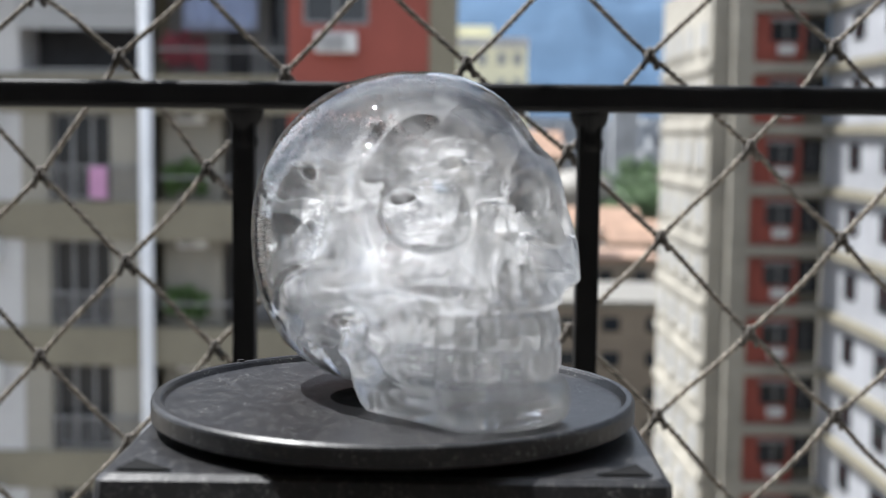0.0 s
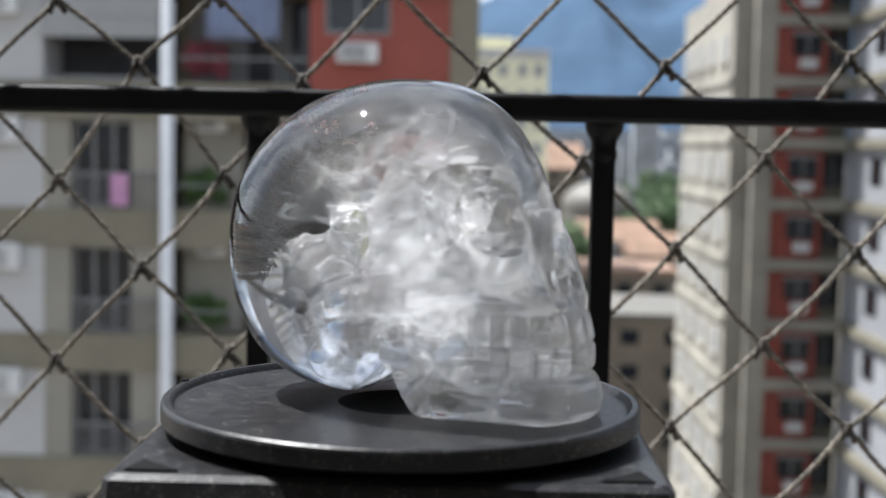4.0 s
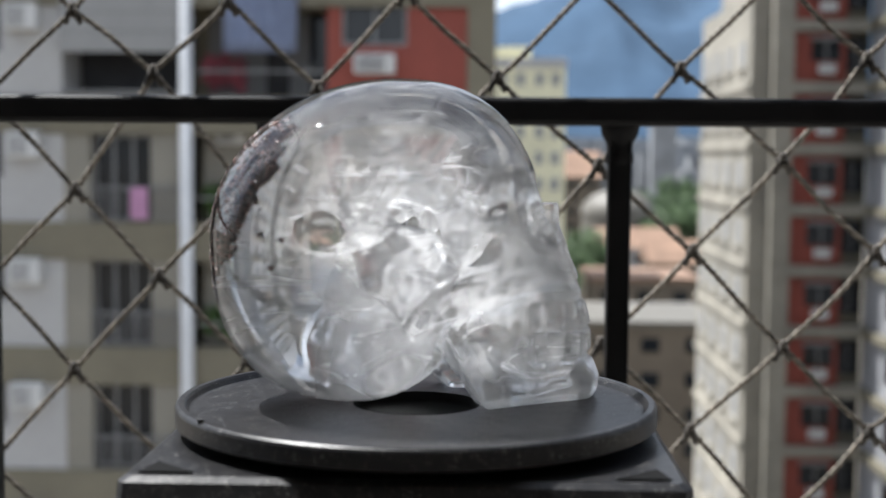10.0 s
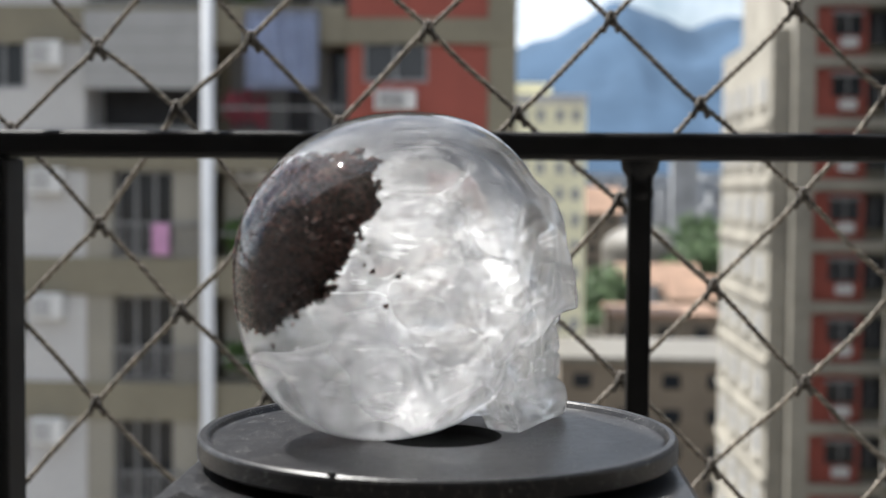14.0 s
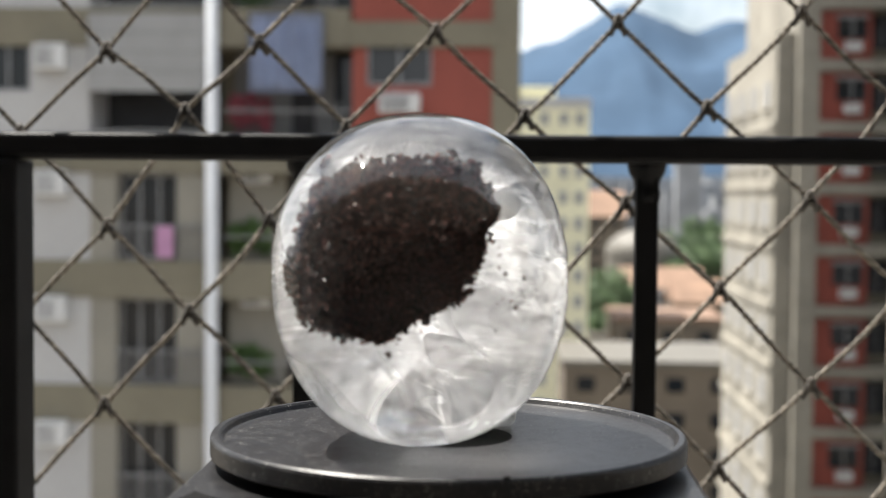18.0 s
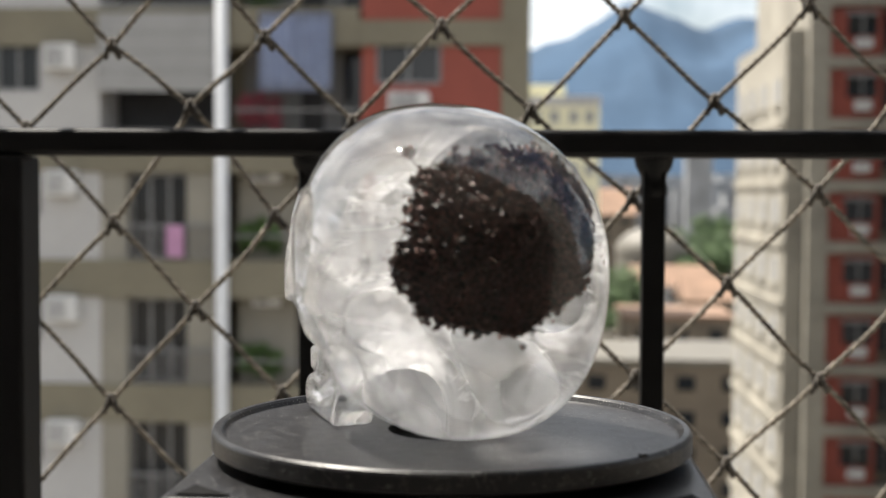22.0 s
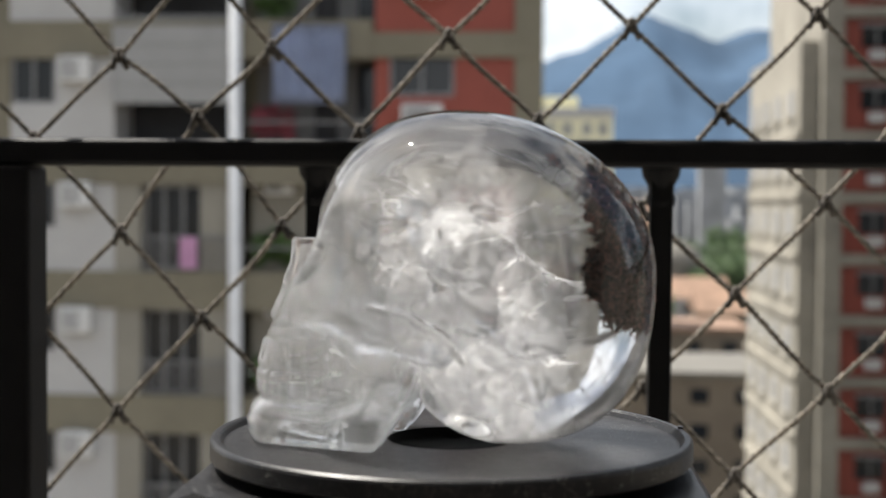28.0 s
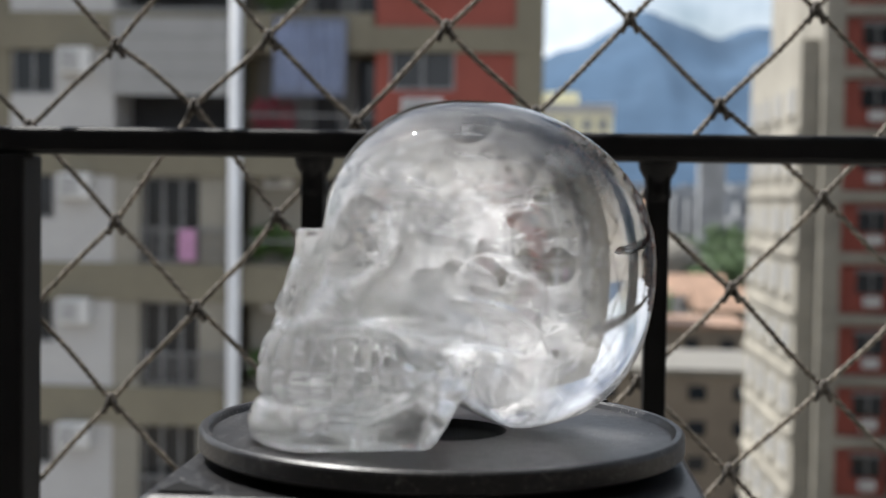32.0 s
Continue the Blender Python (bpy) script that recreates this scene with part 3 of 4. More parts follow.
def skull_field(x, y, z):
    """Distance field of the carving in millimetres: x forward, y to its left, z up."""
    s = cranium(x, y, z)
    y = y - 0.6 * np.clip((x - 8) / 14, 0, 1)
    ay = np.abs(y)
    # face block: slopes forward from the brow to the chin
    xf = np.interp(z, (0, 4, 9, 14, 19, 24, 30, 36, 40, 46, 50), (37.4, 38.0, 36.1, 36.0, 34.7, 31.0, 27.6, 23.6, 22.0, 19.2, 15.2))
    wid = np.interp(z, (0, 6, 10, 15, 21.6, 23.4, 34, 40, 45, 50), (12.2, 12.5, 12.0, 12.2, 12.9, 19.6, 21.2, 21.4, 20.2, 15))
    wid = wid + np.clip(30 - x, 0, 24) * np.interp(z, (0, 8, 18, 22), (0.22, 0.19, 0.12, 0.02))
    front = (x - (xf - ay ** 2 / np.interp(z, (6, 10, 19, 23, 30, 36, 44), (30.0, 23.0, 23.0, 64.0, 95.0, 100.0, 110.0)))) * 0.85
    face = smax(front, ay - wid, 1.6)
    face = smax(face, 5.0 - x, 3)
    face = smax(face, -z + 0.0, 2.2)
    face = smax(face, z - 48, 5)
    s = smin(s, face, 3.0)
    # cheek bones
    s = smin(s, capsule(x, ay, z, (19.5, 17.8, 24.6), (-1, 23.6, 20.6), 2.3), 0.9)
    # nose
    nose = smax(x - np.interp(z, (22, 26, 30, 33, 37), (33.0, 31.9, 30.7, 29.6, 29.6)), ay - np.interp(z, (22, 36), (6.0, 2.3)), 1.0)
    nose = smax(smax(nose, z - 37.6, 0.6), 22.5 - z, 1.5)
    nose = smax(nose, 16 - x, 1)
    s = smin(s, nose, 1.0)
    s = smax(s, -ell(x, ay, z, (33.4, 2.5, 26.3), (3.6, 1.9, 4.6)), 0.8)
    # eye sockets
    s = smax(s, -ell(x, ay, z, (25.0, 12.2, 36.6), (8.6, 8.3, 7.1), 2.2), 0.15)
    # temples
    s = smax(s, -ell(x, ay, z, (5.0, 30.8, 36.0), (11.5, 9.0, 13.5)), 1.2)
    # hollow between jaw and skull base, open from behind and at the sides
    gap = smax(20.3 - np.hypot(x + 17.0, z - 20.0), x - (2.9 + (11 - z) * 0.66), 0.8)
    gap = smax(gap, -x - 16, 1)
    s = smax(s, -smax(gap, z - 16, 1), 0.9)
    s = smax(s, -ell(x, y, z, (9.0, 0, 2.0), (11, 7.6, 7.0)), 1.5)
    # side hollow under the cheek bone, behind the teeth
    s = smax(s, -ell(x, ay, z, (9.0, 22.5, 13.6), (8.0, 6.6, 5.4)), 1.2)
    # row of teeth
    u = np.arctan2(y, x - 15.0) * 20.0
    inrow = 1 / (1 + np.exp((np.abs(u) - 24.5) * 3))
    tall = 1 / (1 + np.exp((8.4 - z) * 4)) / (1 + np.exp((z - 19.2) * 4))
    g = np.abs((u + 2.0) % 4.0 - 2.0)
    groove = 0.9 * np.exp(-(g / 0.36) ** 2) * inrow * tall
    for zz, dd, ww in ((13.7, 0.75, 0.42), (8.3, 0.95, 0.8), (19.4, 0.55, 0.55)):
        groove = groove + dd * np.exp(-((z - zz + 0.010 * (x - 30) * 0) / ww) ** 2) * inrow
    bulge = 0.35 * inrow * tall * np.sin(np.clip(g / 2.0, 0, 1) * 1.57)
    s = s + (groove - bulge) * np.clip((x - 12) / 4, 0, 1)
    # groove round the end of the tooth row
    s = s + 0.8 * np.exp(-((np.abs(u) - 25.6) / 0.8) ** 2) * tall * np.clip((x - 10) / 4, 0, 1)
    # carved facet along the jaw
    s = smax(s, -ell(x, ay, z, (16, 18.6, 6.4), (9.0, 4.4, 3.0)), 0.6)
    # carved lines: the arch of the cheek bone and the hollow along the jaw
    side = np.clip((ay - 9) / 3, 0, 1)
    s = s + 1.2 * np.exp(-(line(x, z, ((-8.5, 17.6), (-6.5, 20.5), (-3, 23.2), (2, 25.2), (9, 26.4))) / 0.8) ** 2) * side
    s = s + 1.5 * np.exp(-(line(x, z, ((11, 10.5), (14, 6.6), (20, 4.6), (28, 5.2))) / 1.0) ** 2) * side
    # the cheek is cut back below its long lower edge
    edge = z - (17.4 + (x + 5) * 0.165)
    under = np.clip(-edge / 0.7, 0, 1) * np.clip((edge + 9) / 6, 0, 1) * np.clip((x + 5) / 3, 0, 1) * np.clip((25 - x) / 4, 0, 1)
    s = s + 1.3 * under * np.clip((ay - 11) / 3, 0, 1)
    return np.maximum(s, -z)


def surface_nets(lo, hi, step, field):
    ax = [np.arange(a, b + step, step) for a, b in zip(lo, hi)]
    X, Y, Z = np.meshgrid(*ax, indexing="ij")
    F = field(X, Y, Z)
    nx, ny, nz = F.shape
    S = F < 0
    corner = [(i, j, k) for i in (0, 1) for j in (0, 1) for k in (0, 1)]
    view = lambda A, c: A[c[0]:nx - 1 + c[0], c[1]:ny - 1 + c[1], c[2]:nz - 1 + c[2]]
    cnt = sum(view(S, c).astype(np.int8) for c in corner)
    act = (cnt > 0) & (cnt < 8)
    idx = -np.ones(act.shape, np.int64)
    cells = np.argwhere(act)
    idx[act] = np.arange(len(cells))
    pos, num = np.zeros((len(cells), 3)), np.zeros(len(cells))
    for a in corner:
        for d in range(3):
            if a[d]:
                continue
            b = list(a)
            b[d] = 1
            fa = F[tuple((cells + a).T)]
            fb = F[tuple((cells + b).T)]
            m = (fa < 0) != (fb < 0)
            t = np.where(m, fa / np.where(m, fa - fb, 1), 0)
            p = np.array(a, float) + np.zeros((len(cells), 3))
            p[:, d] += t
            pos += np.where(m[:, None], p, 0)
            num += m
    verts = np.array(lo) + (cells + pos / num[:, None]) * step
    quads = []
    for d in range(3):
        e, f = (d + 1) % 3, (d + 2) % 3
        sl0, sl1 = [slice(None)] * 3, [slice(None)] * 3
        sl0[d], sl1[d] = slice(0, -1), slice(1, None)
        a, b = S[tuple(sl0)], S[tuple(sl1)]
        pts = np.argwhere(a != b)
        ok = (pts[:, e] > 0) & (pts[:, f] > 0) & (pts[:, e] < F.shape[e] - 1) & (pts[:, f] < F.shape[f] - 1)
        pts = pts[ok]
        flip = a[tuple(pts.T)]
        q = []
        for de, df in ((1, 1), (0, 1), (0, 0), (1, 0)):
            c = pts.copy()
            c[:, e] -= de
            c[:, f] -= df
            q.append(idx[tuple(c.T)])
        q = np.stack(q, 1)
        quads.append(np.where(flip[:, None], q, q[:, ::-1]))
    return verts, np.concatenate(quads)


def crystal_skull():
    v, q = surface_nets((-40.4, -29.2, -1.2), (40.4, 29.2, 62.4), 0.4, skull_field)
    me = bpy.data.meshes.new("crystal_skull")
    me.from_pydata((v * 0.001).tolist(), [], q.tolist())
    me.materials.append(M_QUARTZ)
    me.polygons.foreach_set("use_smooth", [True] * len(me.polygons))
    ob = new("crystal_skull", me)
    tagged(ob, "polished clear milky quartz crystal skull with dark brown inclusion", "crystal skull")
    # wavy sheets of haze that wind through the inside of the crystal
    rng = np.random.default_rng(11)
    waves = [(rng.normal(0, 1, 3) * (0.8, 1.0, 1.2), rng.uniform(0, 6.28)) for _ in range(9)]

    def sheets(x, y, z):
        f = 0
        for k, c in waves:
            k = k / np.linalg.norm(k) * 0.36
            f = f + np.sin(k[0] * x + k[1] * y + k[2] * z + c)
        return f

    v, q = surface_nets((-38, -27, 0.6), (38, 27, 61), 0.8, sheets)
    f = skull_field(*v.T)
    q = q[(f[q] < -0.8).all(1)]
    used, inverse = np.unique(q, return_inverse=True)
    # real veils, but the extra density low down stands for the sun's glow
    core = np.clip((-f - 0.8) / 4.5, 0, 1) * np.interp(v[:, 0], (-33, -20, -12, -4, 6, 16), (0.06, 0.2, 0.9, 1.5, 1.2, 0.7)) * np.interp(v[:, 2] + 0.4 * np.maximum(0, v[:, 0]), (14, 27), (1.8, 1))
    me = bpy.data.meshes.new("veil")
    me.from_pydata((v[used] * 0.001).tolist(), [], inverse.reshape(-1, 4).tolist())
    me.attributes.new("core", "FLOAT", "POINT").data.foreach_set("value", core[used].astype(np.float32))
    me.materials.append(M_VEIL)
    me.polygons.foreach_set("use_smooth", [True] * len(me.polygons))
    veil = new("veil", me)
    veil.parent = ob
    tagged(veil, "milky veils and bright healed cracks inside the crystal")
    # an even milky skin just under the surface, dense in the face and thin at the back
    v, q = surface_nets((-40.4, -29.2, 0.4), (40.4, 29.2, 61.6), 0.6, lambda x, y, z: skull_field(x, y, z) + 1.3)
    core = np.interp(v[:, 0], (-26, -14, 0, 10), (0.0, 0.12, 0.24, 0.36)) * np.interp(v[:, 2], (4, 12, 20), (0.5, 0.7, 1))
    core *= np.clip(0.3 + ell(v[:, 0], np.abs(v[:, 1]), v[:, 2], (24.5, 12.2, 36.6), (9.6, 9.0, 8.0)) / 2.5, 0.3, 1)
    me = bpy.data.meshes.new("skin_haze")
    me.from_pydata((v * 0.001).tolist(), [], q.tolist())
    me.attributes.new("core", "FLOAT", "POINT").data.foreach_set("value", core.astype(np.float32))
    me.materials.append(M_SKIN)
    me.polygons.foreach_set("use_smooth", [True] * len(me.polygons))
    skin = new("skin_haze", me)
    skin.parent = ob
    tagged(skin, "milky white haze under the polished surface")
    # dark mineral growth just under the polished back of the head
    rng = np.random.default_rng(5)
    n = 118000
    y, z = rng.uniform(-21.5, 23.5, n), rng.uniform(19, 57, n)
    lace = np.array([noise.fractal(Vector((a * 0.7, b * 0.7, 1.7)), 0.4, 2.0, 5) for a, b in zip(y, z)])
    lump = np.array([noise.noise(Vector((a * 0.9, b * 0.9, 7.7))) for a, b in zip(y, z)])
    bay = np.array([noise.noise(Vector((a * 0.22, b * 0.22, 4.1))) for a, b in zip(y, z)])
    mid = 37.2 - 0.16 * (y - 4)
    rad = (np.abs((y - 3.8) / 16.6) ** 2.3 + np.abs((z - mid) / 14.6) ** 2.3) ** (1 / 2.3) - 0.10 * lace - 0.10 * bay - 0.14 * np.exp(-((y + 11) ** 2 + (z - 46) ** 2) / 45)
    spots = [(8.5, 52.0, 0.5), (9.4, 51.6, 0.35), (16.0, 51.0, 0.9), (15.2, 52.0, 0.6), (10, 21.5, 0.35), (2, 19.8, 0.3)]
    spots += [(-15 - 5 * rng.random() ** 2, rng.uniform(25, 38), rng.uniform(0.15, 0.42)) for _ in range(12)]
    stray = np.min([np.hypot(y - a, z - b) / r for a, b, r in spots], axis=0) + 1.3 * np.abs(lace)
    keep = ((rad < 1.0) & ((rad < 0.9) | (rng.random(n) < 0.8))) | ((stray < 1.0) & (rng.random(n) < 0.6))
    y, z, lump = y[keep], z[keep], lump[keep]
    x0, x1 = np.full(len(y), -45.0), np.full(len(y), -5.0)
    for _ in range(24):
        xm = (x0 + x1) / 2
        inside = cranium(xm, y, z) < 0
        x1, x0 = np.where(inside, xm, x1), np.where(inside, x0, xm)
    depth = np.maximum(0.3, 0.45 + 0.6 * lump) + rng.random(len(y)) ** 1.5 * 0.8
    base = np.array([(1, 1, 1), (1, -1, -1), (-1, 1, -1), (-1, -1, 1)], float) / 1.73
    octa = np.array([(1, 0, 0), (-1, 0, 0), (0, 1, 0), (0, -1, 0), (0, 0, 1), (0, 0, -1)], float)
    fo = np.array([(0, 2, 4), (2, 1, 4), (1, 3, 4), (3, 0, 4), (2, 0, 5), (1, 2, 5), (3, 1, 5), (0, 3, 5)])
    ctr = np.stack([x1 + depth, y, z], 1)
    size = rng.uniform(0.14, 0.40, len(y))
    jit = octa[None] * (1 + rng.uniform(-0.45, 0.45, (len(y), 6, 1))) + rng.uniform(-0.35, 0.35, (len(y), 6, 3))
    vv = (ctr[:, None] + jit * size[:, None, None]).reshape(-1, 3)
    ff = (fo[None] + 6 * np.arange(len(y))[:, None, None]).reshape(-1, 3)
    me = bpy.data.meshes.new("inclusion")
    me.from_pydata((vv * 0.001).tolist(), [], ff.tolist())
    me.materials.append(M_MOSS)
    inc = new("inclusion", me)
    inc.parent = ob
    tagged(inc, "dark brown granular mineral growth inside the crystal")
    return ob


# ---------------------------------------------------------------- the street side
GROUND_Z = -30.0


def facing_block():
    """The apartment block across the yard: its front stands in the plane y = 30."""
    Y, S = 30.0, 30.25 / 2317.0
    X = lambda p: 30.25 * ((p - 784) / 2317.0 - 0.047) + 0.014
    h = thing("apartment_block", (0, Y, GROUND_Z), "beige, white and red apartment block with recessed balconies", "building")
    zz = lambda p: 0.0445 + S * (337 - p) - GROUND_Z
    xl, xr = X(-420), X(902)
    pitch = 225 * S
    part("core", boxbm(xl, xr, 1.6, 14, 0, zz(-900)), M_BEIGE, h)
    rng = random.Random(8)

    def window(x0, x1, z0, z1, y=0.0, panes=2):
        f = 0.06
        w = part("window", boxbm(x0, x1, y + 0.03, y + 0.05, z0, z1), M_ROOM_SHADE, h)
        part("head_frame", boxbm(x0, x1, y - 0.05, y + 0.029, z1 - f, z1), M_FRAME, w)
        part("sill_frame", boxbm(x0, x1, y - 0.05, y + 0.029, z0, z0 + f), M_FRAME, w)
        for k in range(panes + 1):
            c = x0 + (x1 - x0) * k / panes
            a = min(max(c - f / 2, x0), x1 - f)
            part("mullion", boxbm(a, a + f, y - 0.05, y + 0.029, z0 + f, z1 - f), M_FRAME, w)
        for k in range(panes):
            a, b = x0 + (x1 - x0) * k / panes, x0 + (x1 - x0) * (k + 1) / panes
            part("pane", boxbm(a + f, b - f if k == panes - 1 else b - f / 2, y, y + 0.02, z0 + f, z1 - f), M_GLASS, w)
        return w

    def aircon(x0, x1, z0, z1):
        a = part("air_conditioner", bevelled(0.03, x0, x1, -0.32, 0.02, z0, z1), M_AC, h, "white window air conditioner", smooth=False)
        for k in range(5):
            zc = z0 + (z1 - z0) * (0.2 + 0.15 * k)
            part("louvre", boxbm(x0 + 0.08, x1 - 0.25, -0.335, -0.322, zc - 0.02, zc + 0.02), M_GRILLE, a)

    for k in range(-4, 10):
        up = k * 225
        b0, b1 = zz(530 + up), zz(462 + up)
        t = zz(530 + up - 223)
        if b0 < 0.5:
            continue
        # floor band and the rooms' back, where near-black colour stands for shade
        part("floor_band", boxbm(xl, X(600), -0.06, 1.6, b0, b1), M_BEIGE, h)
        part("floor_band", boxbm(X(600), xr, -0.10, 1.6, b0, zz(485 + up)), M_BEIGE, h)
        top = zz(530 + up - 225)
        part("wall_panel", boxbm(xl, X(-60), 0, 1.6, b1, top), M_BEIGE, h)
        part("wall_panel", boxbm(X(24), X(132), 0, 1.6, b1, top), M_WHITE, h)
        part("wall_panel", boxbm(X(-60), X(24), 0.01, 1.6, b1, zz(385 + up)), M_WHITE, h)
        window(X(-58), X(22), zz(384 + up), zz(292 + up), 0.12)
        part("wall_panel", boxbm(X(-60), X(24), 0.01, 1.6, zz(290 + up), top), M_BEIGE, h)
        aircon(X(36), X(94), zz(348 + up) if k else zz(348 + up), zz(302 + up))
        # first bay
        part("room_back", boxbm(X(132), X(345), 1.45, 1.59, b1, top), M_ROOM_SHADE, h)
        if k <= -1:
            bl = part("roller_blind", boxbm(X(134), X(343), -0.20, -0.17, zz(386 + up), zz(248 + up)), M_BLIND, h, "lowered grey canvas blind")
            for q in range(3):
                zc = zz(386 + up) + (q + 1) * 0.45
                part("seam", boxbm(X(134), X(343), -0.207, -0.201, zc, zc + 0.02), M_GREY, bl)
            part("parapet", boxbm(X(132), X(345), 0.0, 0.1, b1, b1 + 0.12), M_GREY, h)
        else:
            part("wall_panel", boxbm(X(132), X(180), 0.02, 1.5, b1, top), M_PALE, h)
            part("wall_panel", boxbm(X(290), X(345), 0.02, 1.5, b1, top), M_PALE, h)
            part("wall_panel", boxbm(X(180), X(290), 0.02, 1.5, zz(304 + up), top), M_BEIGE, h)
            window(X(182), X(288), b1 + 0.02, zz(306 + up), 0.35, 3)
            rail = boxbm(X(180), X(345), -0.06, -0.02, zz(402 + up), zz(398 + up))
            g = part("balcony_guard", rail, M_GRILLE, h)
            for q in range(18):
                xc = X(182) + q * (X(343) - X(182)) / 17
                part("guard_bar", boxbm(xc - 0.012, xc + 0.012, -0.05, -0.03, b1, zz(402 + up)), M_GRILLE, g)
            if k in (0, 1):
                bm = boxbm(X(255), X(285), -0.12, -0.065, b1 + 0.08, zz(400 + up))
                if k == 0:
                    part("hanging_towel", bm, M_PINK, h, "pink towel over the balcony guard")
                else:
                    bm.free()
        # second bay, with plants and washing
        part("room_back", boxbm(X(372), X(602), 1.45, 1.59, b1, top), M_GREY, h)
        if k >= 0:
            part("wall_panel", boxbm(X(372), X(478), 0.75, 1.44, b1, top), M_PALE, h)
            a = part("air_conditioner", bevelled(0.03, X(398), X(452), 0.5, 0.74, zz(322 + up), zz(280 + up)), M_AC, h, "white wall air conditioner", smooth=False)
            part("grille", boxbm(X(404), X(432), 0.485, 0.498, zz(316 + up), zz(288 + up)), M_GRILLE, a)
        part("doorway", boxbm(X(480), X(522), 1.38, 1.44, b1, zz(300 + up)), M_ROOM_SHADE, h)
        part("doorway", boxbm(X(560), X(600), 1.38, 1.44, b1, zz(260 + up)), M_GLASS, h)
        part("guard_rail", boxbm(X(372), X(602), -0.03, 0.02, zz(420 + up), zz(416 + up)), M_GRILLE, h)
        bm = bmesh.new()
        for q in range(3):
            clumps(bm, (X(392 + q * 24), 0.5, b1 + 0.45 + 0.2 * rng.random()), (0.3, 0.3, 0.5), 160, 0.09, rng)
        part("balcony_plant", bm, M_LEAF if k != -1 else M_FLOWER, h, "potted balcony plant")
        if k == -1:
            bm = bmesh.new()
            n = 14
            grid = [[bm.verts.new((X(424) + (X(556) - X(424)) * i / n, -0.30 + 0.07 * math.sin(i * 1.7 + 0.4 * j), zz(386 + up) + (zz(248 + up) - zz(386 + up)) * j / 6)) for j in range(7)] for i in range(n + 1)]
            for i in range(n):
                for j in range(6):
                    bm.faces.new((grid[i][j], grid[i + 1][j], grid[i + 1][j + 1], grid[i][j + 1]))
            bmesh.ops.solidify(bm, geom=bm.faces[:], thickness=0.02)
            part("hung_blue_sheet", bm, M_BLUE, h, "blue sheet hung on the balcony", smooth=True)
        # red bay
        r0, r1 = zz(485 + up), top
        part("red_panel", boxbm(X(605), X(852), 0.0, 1.6, r0, zz(372 + up)), M_RED, h)
        part("red_panel", boxbm(X(605), X(630), 0.0, 1.6, zz(370 + up) - 0.03, zz(270 + up)), M_RED, h)
        part("red_panel", boxbm(X(746), X(852), 0.0, 1.6, zz(370 + up) - 0.03, zz(270 + up)), M_RED, h)
        part("red_panel", boxbm(X(630), X(746), 0.30, 1.6, zz(370 + up) - 0.03, zz(270 + up)), M_RED, h)
        part("lintel", boxbm(X(605), X(852), -0.05, 1.6, zz(270 + up), top), M_BEIGE, h)
        window(X(631), X(745), zz(371 + up), zz(280 + up), 0.12)
        aircon(X(654), X(726), zz(422 + up), zz(387 + up))
        part("corner_pier", boxbm(X(852), xr, -0.08, 1.6, b0, top), M_BEIGE, h)
    bm = bmesh.new()
    tube(bm, [Vector((X(357), -0.2, 1)), Vector((X(357), -0.2, zz(-900)))], 0.155, 16)
    part("downpipe", bm, M_PIPE, h, "white plastic downpipe", smooth=True)


